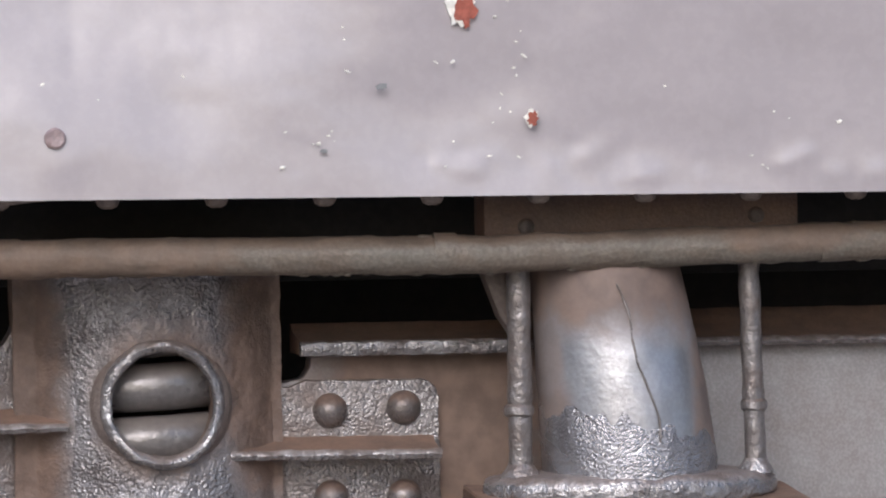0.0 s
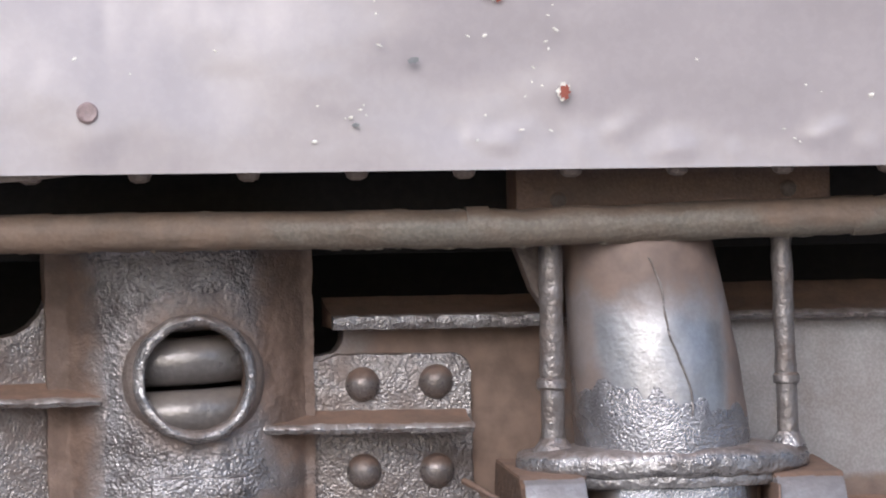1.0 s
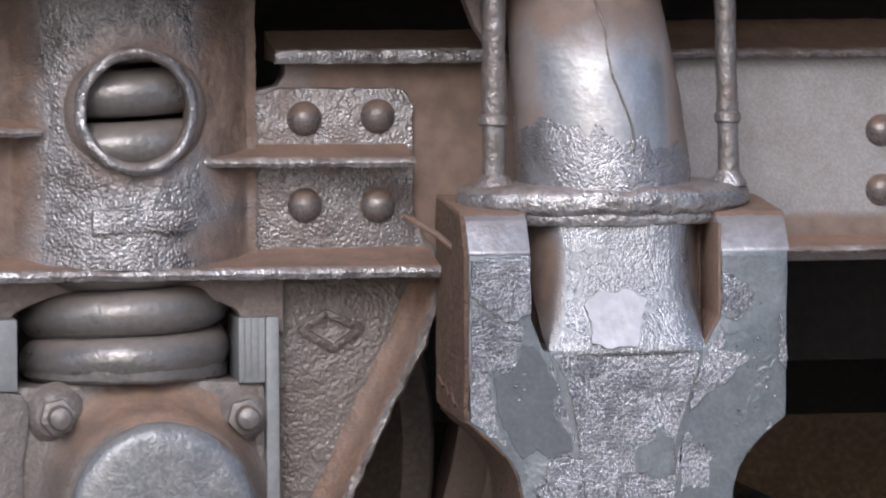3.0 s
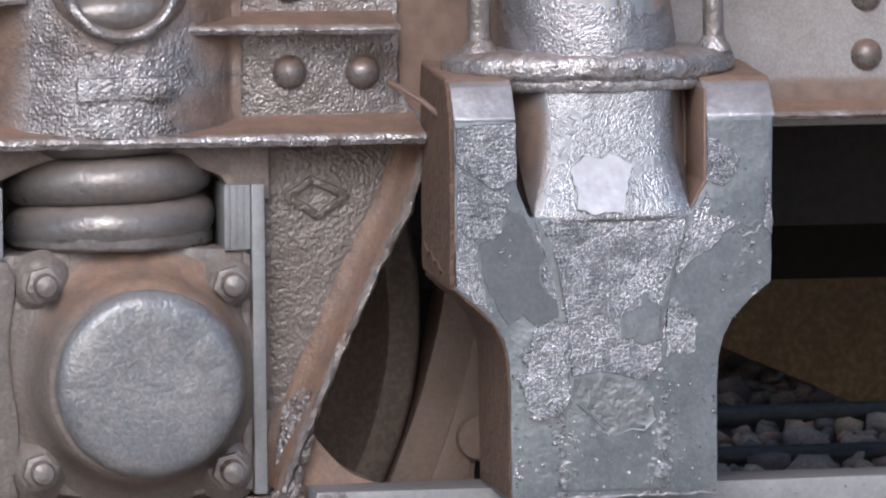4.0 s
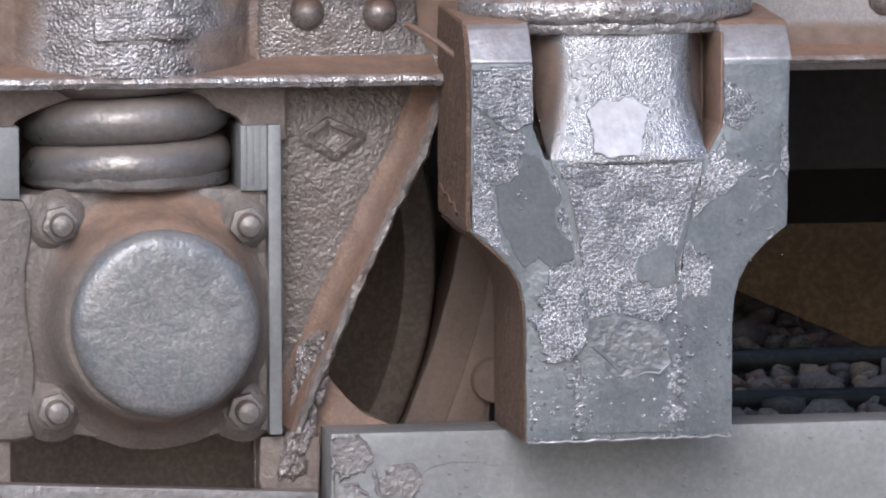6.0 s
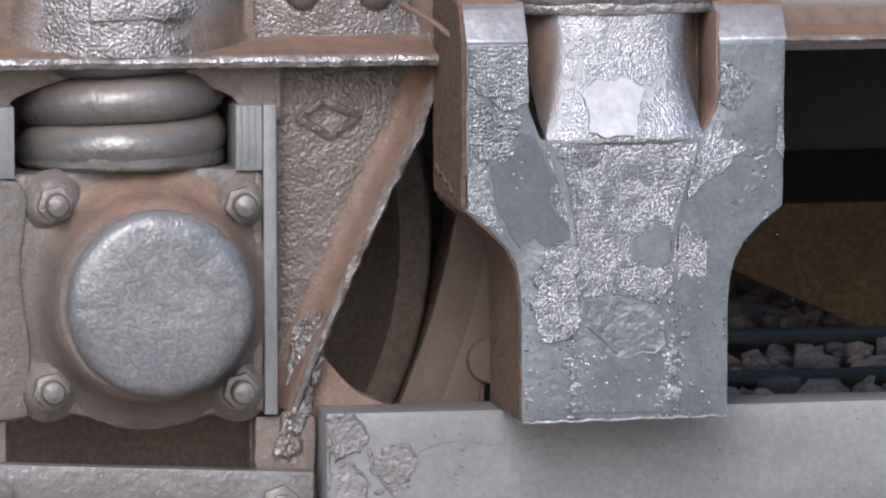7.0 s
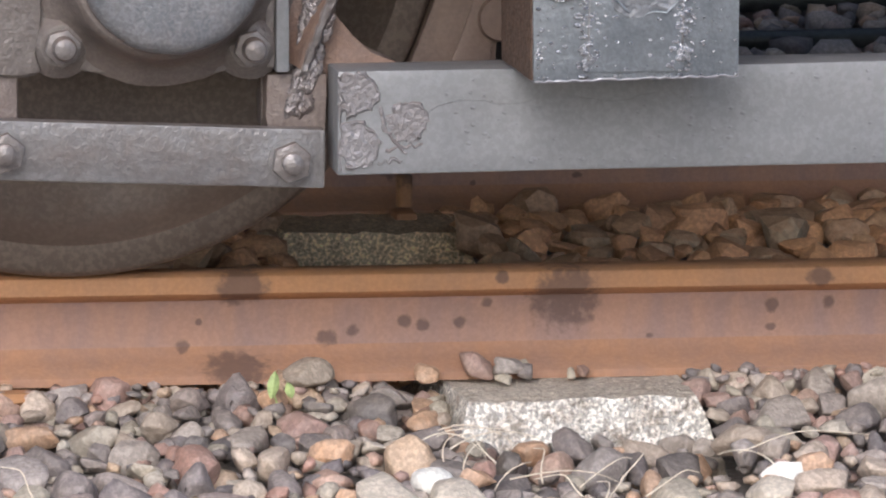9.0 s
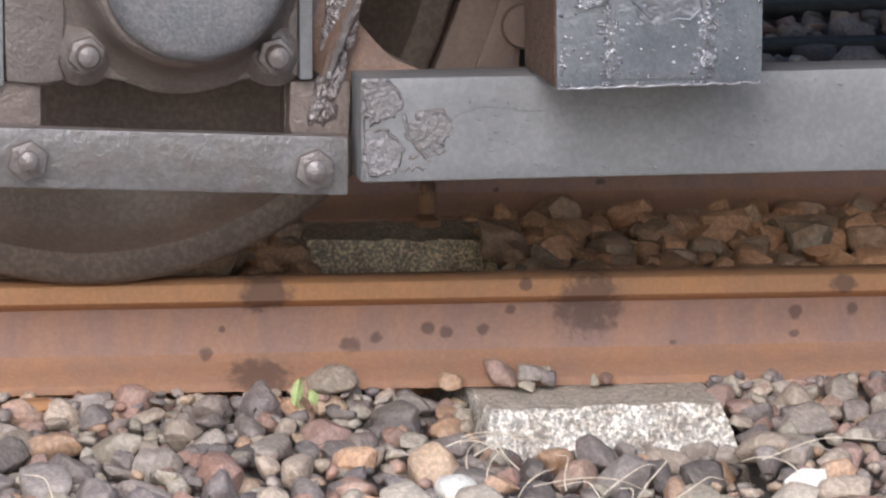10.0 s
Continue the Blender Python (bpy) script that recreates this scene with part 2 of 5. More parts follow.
M_SCREW = material("mauve_brown_paint", (0.25, 0.20, 0.20), (0.34, 0.25, 0.245), None, 0, 0.2, 0.45, 120, 0.2, 60, 0.2, speckle=0.08)
M_TIE = material("weathered_grey_steel", (0.195, 0.192, 0.195), (0.145, 0.133, 0.128), (0.215, 0.15, 0.112), 0.28, 0.3, 0.40, 150, 0.32, 26, 0.17, dust_low=0.5, speckle=0.08)
M_COVER = material("scuffed_grey_paint", (0.152, 0.160, 0.173), (0.222, 0.218, 0.222), (0.25, 0.225, 0.21), 0.35, 0.35, 0.33, 170, 0.30, 40, 0.11, dust_low=0.35, speckle=0.14)
M_WEB = material("grey_blotched_web", (0.305, 0.292, 0.295), (0.25, 0.226, 0.222), DUST, 0.30, 0.3, 0.48, 260, 0.28, 16, 0.05, speckle=0.10, patches=[(-0.085, 0.97, 0.19, 0.34, 0.95), (0.55, 0.86, 0.6, 0.025, 0.8)])
M_SPRING = material("dusty_spring_steel", (0.165, 0.155, 0.152), (0.21, 0.195, 0.188), (0.185, 0.15, 0.128), 0.45, 0.5, 0.30, 110, 0.25, 14, 0.16, dust_low=0.20, speckle=0.08)
M_DUCT = material("satin_silver_paint", (0.44, 0.44, 0.46), (0.34, 0.335, 0.35), DUST, 0.25, 0.75, 0.37, 150, 0.14, 12, 0.10, speckle=0.05, dust_low=0.5,
                  patches=[(0.13, 1.240, 0.24, 0.120, 0.88), (0.04, 0.99, 0.035, 0.08, 0.75), (0.262, 1.04, 0.035, 0.20, 0.8), (0.035, 1.12, 0.022, 0.16, 0.6)])
M_PATCH = material("smooth_bright_patch", (0.41, 0.405, 0.42), (0.30, 0.295, 0.31), DUST, 0.10, 0.80, 0.33, 90, 0.05, 30, 0.04, speckle=0.03, dust_low=0.7)
M_INSERT = material("bright_pebbled_paint", (0.37, 0.375, 0.393), (0.235, 0.24, 0.253), DUST, 0.10, 0.80, 0.25, 310, 0.50, 14, 0.08, voronoi=True, speckle=0.06, dust_low=0.7,
                    patches=[(0.045, 0.83, 0.036, 0.10, 0.90), (0.285, 0.86, 0.028, 0.09, 0.85)])
STAINS = [(-0.296, -0.012, 0.037, 0.028), (0.173, -0.040, 0.052, 0.050), (-0.306, -0.124, 0.046, 0.021), (-0.057, -0.069, 0.010, 0.010), (-0.031, -0.0757, 0.010, 0.009), (0.022, -0.073, 0.009, 0.009), (-0.133, -0.081, 0.010, 0.009),
          (-0.170, -0.090, 0.017, 0.012), (0.480, -0.059, 0.011, 0.011), (0.564, -0.057, 0.009, 0.010), (0.479, -0.091, 0.009, 0.006), (-0.378, -0.096, 0.010, 0.010), (-0.354, -0.063, 0.005, 0.005),
          (0.545, -0.017, 0.020, 0.014), (0.080, -0.005, 0.010, 0.010), (0.062, -0.045, 0.008, 0.008), (0.30, -0.10, 0.006, 0.005)]
M_RUST = material("orange_rail_rust", (0.45, 0.228, 0.098), (0.355, 0.195, 0.105), None, 0, 0.05, 0.70, 140, 0.15, 16, 0.08, speckle=0.05, spots=STAINS, spot_colour=(0.095, 0.06, 0.05), streak=0.4)
M_RUSTWEB = material("mauve_brown_rail_rust", (0.352, 0.205, 0.138), (0.262, 0.175, 0.150), None, 0, 0.05, 0.70, 140, 0.15, 20, 0.08, speckle=0.05, spots=STAINS, spot_colour=(0.095, 0.06, 0.05), streak=0.25)
M_RUSTFOOT = material("brown_rail_rust", (0.385, 0.207, 0.115), (0.305, 0.182, 0.128), None, 0, 0.05, 0.70, 140, 0.15, 20, 0.08, speckle=0.05, spots=STAINS, spot_colour=(0.095, 0.06, 0.05), streak=0.4)
M_WHEEL = material("dark_wheel_steel", (0.118, 0.094, 0.078), (0.158, 0.126, 0.102), DUST, 0.35, 0.3, 0.5, 120, 0.12, 10, 0.10)
# Near-black: soot, plus the shade below the coach put into the colour.
M_BLACK = material("soot_and_shade_black", (0.012, 0.011, 0.011), (0.02, 0.018, 0.016), None, 0, 0.0, 0.8, 60, 0.2, 10, 0.1)
M_DARK = material("dark_conduit", (0.036, 0.042, 0.042), (0.05, 0.053, 0.052), None, 0, 0.1, 0.5, 60, 0.2, 10, 0.1)
M_OCHRE = material("ochre_rust_plate", (0.25, 0.155, 0.075), (0.16, 0.10, 0.05), None, 0, 0.0, 0.7, 60, 0.2, 10, 0.1)
M_CONC = material("exposed_aggregate_concrete", (0.90, 0.86, 0.78), (0.30, 0.24, 0.19), (0.60, 0.51, 0.40), 0.45, 0.0, 0.85, 150, 0.9, 60, 0.8, mix=0.36, speckle=0.40)
# Rust-stained, with the colour also warmed and lifted for light missing there.
M_CONCR = material("rusty_lifted_concrete", (0.95, 0.76, 0.46), (0.40, 0.28, 0.17), (0.40, 0.28, 0.18), 0.28, 0.0, 0.85, 170, 0.7, 75, 0.6, mix=0.36, speckle=0.35)
M_STONE = material("river_pebble", (0.2, 0.16, 0.14), (0.34, 0.285, 0.235), None, 0, 0.0, 0.60, 130, 0.45, 28, 0.3, per_piece="object")
M_STONES = material("river_pebbles", (0.2, 0.16, 0.14), (0.34, 0.285, 0.235), None, 0, 0.0, 0.60, 130, 0.45, 28, 0.3, per_piece="island")
# The same pebble tones made paler, for the front and the rail side.
M_PALE = material("pale_river_pebble", (0.2, 0.16, 0.14), (0.40, 0.335, 0.285), None, 0, 0.0, 0.60, 130, 0.45, 28, 0.3, per_piece="object", pale=1.30)
M_PALES = material("pale_river_pebbles", (0.2, 0.16, 0.14), (0.40, 0.335, 0.285), None, 0, 0.0, 0.60, 130, 0.45, 28, 0.3, per_piece="island", pale=1.30)
M_RUSTY = material("rust_dusted_pebbles", (0.2, 0.12, 0.08), (0.54, 0.31, 0.17), (0.42, 0.22, 0.105), 0.25, 0.0, 0.75, 130, 0.25, 28, 0.2, per_piece="island")
# Mostly unseen ground, lightened to bounce light in under the coach.
M_SOIL = material("pale_bounce_grit", (0.28, 0.25, 0.22), (0.34, 0.30, 0.265), None, 0, 0.0, 0.9, 90, 0.6, 20, 0.4)
M_LEAF = material("young_leaf", (0.36, 0.44, 0.17), (0.30, 0.38, 0.15), None, 0, 0.0, 0.5, 90, 0.1, 40, 0.1)
M_STALK = material("dry_stalk", (0.74, 0.67, 0.54), (0.60, 0.50, 0.38), None, 0, 0.0, 0.7, 90, 0.1, 40, 0.1)
M_WHITE = material("white_scrap", (0.78, 0.76, 0.70), (0.66, 0.62, 0.55), None, 0, 0.0, 0.6, 90, 0.2, 40, 0.2)
M_PRIMER = material("red_primer", (0.34, 0.085, 0.05), (0.26, 0.07, 0.045), None, 0, 0.0, 0.6, 90, 0.2, 40, 0.2)


# ---------------------------------------------------------------- builders
def part(name, bm, mat, parent=None, label="", smooth=True, angle=38):
    """Links a bmesh as one mesh object, under a thing or a part."""
    bmesh.ops.recalc_face_normals(bm, faces=bm.faces)
    if smooth:
        for f in bm.faces:
            f.smooth = True
        for e in bm.edges:
            if len(e.link_faces) == 2 and e.calc_face_angle(0) > radians(angle):
                e.smooth = False
    me = bpy.data.meshes.new(name)
    bm.to_mesh(me)
    bm.free()
    me.materials.append(mat)
    ob = new(name, me)
    if parent:
        ob.parent = parent
        ob.matrix_parent_inverse = parent.matrix_basis.inverted()
    if label:
        ob["label"] = label
    return ob


def thing(name, place, label, category, group="", kind=""):
    ob = new(name)
    ob.empty_display_size = 0.05
    ob.matrix_basis = Matrix.Translation(place)
    return tagged(ob, label, category, group, kind)


def blank():
    return bmesh.new()


def soften(bm, width, segments=2):
    if width > 0:
        edges = [e for e in bm.edges if len(e.link_faces) == 2 and e.calc_face_angle(0) > radians(25)]
        bmesh.ops.bevel(bm, geom=edges, offset=width, segments=segments, profile=0.6, affect="EDGES", clamp_overlap=True)
    return bm


def warp(bm, amount, scale, seed=0.0):
    """Uneven cast and painted surfaces: moves points by smooth noise."""
    for v in bm.verts:
        p = v.co * scale + Vector((seed, seed * 0.7, seed * 1.3))
        v.co += noise.noise_vector(p) * amount
    return bm


def cut(bm, step):
    """Splits long edges, so that noise has points to move."""
    for _ in range(4):
        long = [e for e in bm.edges if e.calc_length() > step]
        if not long or len(bm.verts) > 9000:
            break
        bmesh.ops.subdivide_edges(bm, edges=long, cuts=1, use_grid_fill=True)
    return bm


def slab(x0, x1, y0, y1, z0, z1, bevel=0.004, bm=None):
    bm = bm or blank()
    bmesh.ops.create_cube(bm, size=1, matrix=Matrix.LocRotScale(((x0 + x1) / 2, (y0 + y1) / 2, (z0 + z1) / 2), None, (x1 - x0, y1 - y0, z1 - z0)))
    return soften(bm, bevel)


def prism(outline, y0, y1, bevel=0.004, bm=None):
    """A plate with an outline in x and z, from y0 (front) to y1 (back)."""
    bm = bm or blank()
    front = [bm.verts.new((x, y0, z)) for x, z in outline]
    back = [bm.verts.new((x, y1, z)) for x, z in outline]
    bm.faces.new(front), bm.faces.new(back[::-1])
    for a in range(len(front)):
        b = (a + 1) % len(front)
        bm.faces.new((front[a], back[a], back[b], front[b]))
    bmesh.ops.recalc_face_normals(bm, faces=bm.faces)
    return soften(bm, bevel)


def rail_like(profile, x0, x1, steps=1, slope=0.0, bm=None):
    """A profile in y and z drawn along x; slope: rise per metre."""
    bm = bm or blank()
    rings = []
    for k in range(steps + 1):
        x = x0 + (x1 - x0) * k / steps
        rings.append([bm.verts.new((x, y, z + slope * x)) for y, z in profile])
    n = len(profile)
    for a, b in zip(rings, rings[1:]):
        for i in range(n):
            bm.faces.new((a[i], a[(i + 1) % n], b[(i + 1) % n], b[i]))
    bm.faces.new(rings[0]), bm.faces.new(rings[-1][::-1])
    bmesh.ops.recalc_face_normals(bm, faces=bm.faces)
    return bm


def lathe(profile, centre, segments=48, axis="y", bm=None, closed=False):
    """Turns (radius, height) round an axis through centre; the height runs along the axis."""
    bm = bm or blank()
    rings = []
    for r, h in profile:
        ring = []
        for k in range(segments):
            a = 2 * math.pi * k / segments
            c, s = r * math.cos(a), r * math.sin(a)
            v = (c, h, s) if axis == "y" else (c, s, h)
            ring.append(bm.verts.new(Vector(centre) + Vector(v)))
        rings.append(ring)
    pairs = list(zip(rings, rings[1:])) + ([(rings[-1], rings[0])] if closed else [])
    for a, b in pairs:
        for k in range(segments):
            j = (k + 1) % segments
            bm.faces.new((a[k], a[j], b[j], b[k]))
    if not closed:
        for ring in (rings[0], rings[-1]):
            bm.faces.new(ring)
    bmesh.ops.recalc_face_normals(bm, faces=bm.faces)
    return bm


def sweep(path, radius, segments=12, bm=None, wobble=0.0):
    """A round bar along a path; radius may be a number or one for each point."""
    bm = bm or blank()
    pts = [Vector(p) for p in path]
    rings = []
    side = None
    for i, p in enumerate(pts):
        way = (pts[min(i + 1, len(pts) - 1)] - pts[max(i - 1, 0)]).normalized()
        if side is None:
            side = way.orthogonal().normalized()
        side = (side - way * side.dot(way)).normalized()
        up = way.cross(side)
        r = radius[i] if isinstance(radius, (list, tuple)) else radius
        ring = []
        for k in range(segments):
            a = 2 * math.pi * k / segments
            q = p + (side * math.cos(a) + up * math.sin(a)) * r
            if wobble:
                q += noise.noise_vector(q * 40) * wobble
            ring.append(bm.verts.new(q))
        rings.append(ring)
    for a, b in zip(rings, rings[1:]):
        for k in range(segments):
            j = (k + 1) % segments
            bm.faces.new((a[k], a[j], b[j], b[k]))
    bm.faces.new(rings[0]), bm.faces.new(rings[-1])
    bmesh.ops.recalc_face_normals(bm, faces=bm.faces)
    return bm


def dome(x, y, z, r, high, segments=24):
    """A snap-head rivet that looks towards -y."""
    prof = [(r * 1.05, 0.004), (r * 1.02, 0.0)] + [(r * math.cos(a), -high * math.sin(a)) for a in [radians(d) for d in (8, 22, 38, 54, 68, 80)]]
    return lathe(prof, (x, y, z), segments)


def hexnut(x, y, z, r, high, turn=0.0):
    bm = blank()
    pts = [(x + r * math.cos(radians(60 * k + turn)), z + r * math.sin(radians(60 * k + turn))) for k in range(6)]
    return prism(pts, y - high, y, 0.0025, bm)


def blob(outline, y, thick, bm=None, domed=False):
    """A thin flake of paint with an uneven outline."""
    bm = bm or blank()
    cx = sum(p[0] for p in outline) / len(outline)
    cz = sum(p[1] for p in outline) / len(outline)
    rings = []
    for f, h in ((1.0, 0.0015), (1.0, 0.0), (0.985, -thick)) + (((0.8, -thick), (0.6, -thick), (0.4, -thick), (0.2, -thick)) if domed else ()):
        rings.append([bm.verts.new((cx + (x - cx) * f, y + h, cz + (z - cz) * f)) for x, z in outline])
    n = len(outline)
    for a, b in zip(rings, rings[1:]):
        for k in range(n):
            bm.faces.new((a[k], a[(k + 1) % n], b[(k + 1) % n], b[k]))
    bm.faces.new(rings[-1])
    if not domed:
        bm.faces.new(rings[0])
    return bm


def ragged(outline, per=6, amount=0.006, seed=1):
    """Breaks the straight runs of an outline into a ragged one."""
    rnd = random.Random(seed)
    out = []
    for a, b in zip(outline, outline[1:] + outline[:1]):
        for k in range(per):
            f = k / per
            out.append((a[0] + (b[0] - a[0]) * f + rnd.uniform(-amount, amount), a[1] + (b[1] - a[1]) * f + rnd.uniform(-amount, amount)))
    return out


def arc(cx, cz, r, a0, a1, n=8):
    return [(cx + r * math.cos(radians(a0 + (a1 - a0) * k / n)), cz + r * math.sin(radians(a0 + (a1 - a0) * k / n))) for k in range(n + 1)]


# ---------------------------------------------------------------- ground and track
ground_bm = blank()
bmesh.ops.create_grid(ground_bm, x_segments=40, y_segments=40, size=1, matrix=Matrix.Diagonal((400, 400, 1, 1)))
for v in ground_bm.verts:
    v.co.z = -0.27
tagged(part("ground", ground_bm, M_SOIL), "pale gritty ground under the ballast, toned to bounce light", "ground", kind="structure")

HALF_RAIL = [(0.0, 0.0), (-0.026, -0.001), (-0.033, -0.005), (-0.0355, -0.012), (-0.0365, -0.0285), (-0.032, -0.0325), (-0.013, -0.0415), (-0.0095, -0.056),
             (-0.0095, -0.098), (-0.012, -0.108), (-0.019, -0.117), (-0.034, -0.127), (-0.066, -0.140), (-0.068, -0.142), (-0.068, -0.153)]
GRADE = -0.009


def build_rail(y, label):
    r = thing("rail", (0, y, -0.146), label, "rail", "running rails")
    for name, mat, a, b in (("head", M_RUST, 0, 6), ("web", M_RUSTWEB, 6, 9), ("foot", M_RUSTFOOT, 9, len(HALF_RAIL) - 1)):
        half = HALF_RAIL[a:b + 1]
        prof = half + [(-p, z) for p, z in half[::-1] if p]
        part(name, rail_like([(p + y, z + 0.007) for p, z in prof], -9, 9, 60, GRADE), mat, r)
    return r


build_rail(0.0, "orange-rusted steel rail with dark oil stains on ballast")
build_rail(1.5, "rust-brown steel rail on the far side of the track")


def build_sleeper(x, skew=0.0):
    s = thing("sleeper", (x, 0.7, -0.22), "twin-block concrete sleeper with exposed speckled aggregate", "sleeper", "sleepers under the rails")
    for y0, y1, dx, short, lift in ((-0.225, 0.55, 0.0, 0.0, 0.0), (1.205, 2.05, skew, 0.030, 0.013)):
        bm = blank()
        x0, x1 = x - 0.176 + dx, x + 0.178 + dx - short
        low = [bm.verts.new(p) for p in ((x0 - 0.035, y0 - 0.03, -0.32), (x1 + 0.045, y0 - 0.03, -0.32), (x1 + 0.045, y1 + 0.03, -0.32), (x0 - 0.035, y1 + 0.03, -0.32))]
        top = [bm.verts.new(p) for p in ((x0 + 0.010, y0, -0.148 + lift), (x1 - 0.016, y0, -0.150 + lift), (x1, y1, -0.150), (x0 - 0.02, y1, -0.148))]
        bm.faces.new(low[::-1]), bm.faces.new(top)
        for k in range(4):
            bm.faces.new((low[k], low[(k + 1) % 4], top[(k + 1) % 4], top[k]))
        soften(bm, 0.018, 3)
        cut(bm, 0.025)
        warp(warp(bm, 0.005, 28), 0.003, 70)
        part("block", bm, M_CONC if y0 < 0 else M_CONCR, s)
    part("tie_bar", slab(x - 0.02, x + 0.02, 0.5, 1.35, -0.25, -0.21), M_WHEEL, s, "rusty steel bar between the blocks")
    for y in (0.10, 1.40):
        clip = part("clip", slab(x - 0.018, x + 0.018, y - 0.05, y + 0.02, -0.152, -0.128, 0.006), M_RUST, s, "rusty rail clip")
        part("bolt", lathe([(0.014, 0), (0.014, 0.05), (0.009, 0.056)], (x, y - 0.02, -0.12), 12, "z"), M_RUST, clip)
    return s


for sx0 in (0.165, 1.25, 2.0, -1.10, -1.86):
    build_sleeper(sx0, -0.06)


# ---------------------------------------------------------------- wheelset
AX, AZ, WR = -0.538, 0.5425, 0.5300
wheelset = thing("wheelset", (AX, 0.75, AZ), "dark brown steel railway wheelset standing on rusted rails", "wheelset")
WHEEL = [(0.075, -0.10), (0.115, -0.10), (0.125, -0.085), (0.14, -0.02), (0.20, 0.012), (WR - 0.13, 0.005), (WR - 0.082, -0.018), (WR - 0.060, -0.034), (WR - 0.050, -0.052),
         (WR - 0.046, -0.056), (WR - 0.010, -0.056), (WR - 0.004, -0.052), (WR, -0.044), (WR + 0.003, 0.03), (WR + 0.006, 0.04), (WR + 0.016, 0.052), (WR + 0.018, 0.062),
         (WR + 0.014, 0.074), (0.47, 0.076), (0.44, 0.06), (0.20, 0.05), (0.14, 0.06), (0.12, 0.10), (0.075, 0.10)]
part("wheel", lathe(WHEEL, (AX, 0, AZ), 128), M_WHEEL, wheelset)
part("wheel", lathe([(r, -h) for r, h in WHEEL], (AX, 1.5, AZ), 96), M_WHEEL, wheelset)
part("axle", lathe([(0.065, -0.33), (0.068, -0.1), (0.085, 0.0), (0.08, 0.75), (0.085, 1.5), (0.065, 1.85)], (AX, 0, AZ), 32), M_WHEEL, wheelset)

brake = thing("brake_block", (0.1, 0, 0.45), "brown dusted cast brake block with raised marks beside the wheel", "brake block")
SHX, SHZ, SHR = -1.111, 0.780, 1.1525
sector = arc(SHX, SHZ, SHR, -25, -4, 24) + [(0.13, 0.70), (0.13, 0.352), (0.067, 0.352), (0.065, 0.318), (0.067, 0.293)]
part("shoe", warp(cut(prism(sector, -0.065, 0.03, 0.004), 0.04), 0.0012, 30), M_SHOE, brake)
# Black backing added behind the shoe's notch so the gap reads dark.
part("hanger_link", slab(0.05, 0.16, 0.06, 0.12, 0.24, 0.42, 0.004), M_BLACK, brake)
sector = arc(SHX, SHZ, SHR + 0.052, -24.5, -4, 24) + [(0.128, 0.70), (0.128, 0.356), (0.060, 0.356), (0.052, 0.28)]
part("backing_plate", warp(cut(prism(sector, -0.073, -0.066, 0.004), 0.04), 0.0012, 30), M_SHOE, brake)
part("boss", lathe([(0.033, 0.02), (0.033, -0.004), (0.030, -0.010), (0.004, -0.012)], (0.069, -0.073, 0.372), 28), M_SHOE, brake)
for k, (mx, mz, tilt) in enumerate(((0.0362, 0.4877, 12), (0.0257, 0.4630, 15), (0.0185, 0.4385, 18))):
    m = Matrix.Translation((mx, -0.0662, mz)) @ pose(0, 0, 0, 0, tilt, 0)
    bm = blank()
    for px, pz, w, h in ((-0.009, 0, 0.003, 0.017), (0.009, 0, 0.003, 0.017), (0, 0.007 if k % 2 else -0.007, 0.018, 0.003), (0, 0, 0.016, 0.003)):
        bmesh.ops.create_cube(bm, size=1, matrix=m @ Matrix.LocRotScale((px, 0, pz), None, (w, 0.004, h)))
    part("raised_mark", bm, M_SHOE, brake)


# ---------------------------------------------------------------- bogie frame
frame_thing = thing("bogie_frame", (-0.2, -0.26, 0.83), "brown-dusted cast steel bogie frame with worn silver edges", "bogie frame")
HX, HZ = -0.468, 1.044


def pot_depth(x):
    u = min(1.0, abs(x + 0.470) / 0.160)
    return -0.326 - 0.078 * (1 - u ** 2.4) ** 1.1


def build_pot():
    """Half-round spring housing with a round window through it."""
    bm = blank()
    x0, x1, z0, z1 = -0.659, -0.297, 0.83, 1.236
    seg, rings = 224, []
    for k in range(seg):
        a = 2 * math.pi * (k + 0.5) / seg
        c, s = math.cos(a), math.sin(a)
        far = min(((x1 if c > 0 else x0) - HX) / c if abs(c) > 1e-6 else 9, ((z1 if s > 0 else z0) - HZ) / s if abs(s) > 1e-6 else 9)
        line = []
        for r, back in ((0.070, 0.05), (0.0695, 0.02)):
            line.append((HX + r * c, pot_depth(HX + r * c) + back, HZ + r * s))
        for j in range(42):
            f = j / 41
            r = 0.072 + (far - 0.072) * f ** 1.3
            x, z = HX + r * c, HZ + r * s
            line.append((x, pot_depth(x), z))
        x, z = HX + far * c, HZ + far * s
        line.append((x, -0.26, z))
        rings.append([bm.verts.new(p) for p in line])
    for k in range(seg):
        a, b = rings[k], rings[(k + 1) % seg]
        for j in range(len(a) - 1):
            bm.faces.new((a[j], a[j + 1], b[j + 1], b[j]))
    return warp(warp(bm, 0.002, 30), 0.0017, 120)


pot = part("spring_housing", build_pot(), M_POT, frame_thing)
bm = blank()
n, m = 72, 12
ring = []
for k in range(n):
    a = 2 * math.pi * k / n
    row = []
    for j in range(m):
        b = 2 * math.pi * j / m
        r = 0.0765 + 0.0085 * math.cos(b)
        x = HX + r * math.cos(a)
        row.append(bm.verts.new((x, pot_depth(x) - 0.010 + 0.013 * math.sin(b), HZ + r * 1.03 * math.sin(a))))
    ring.append(row)
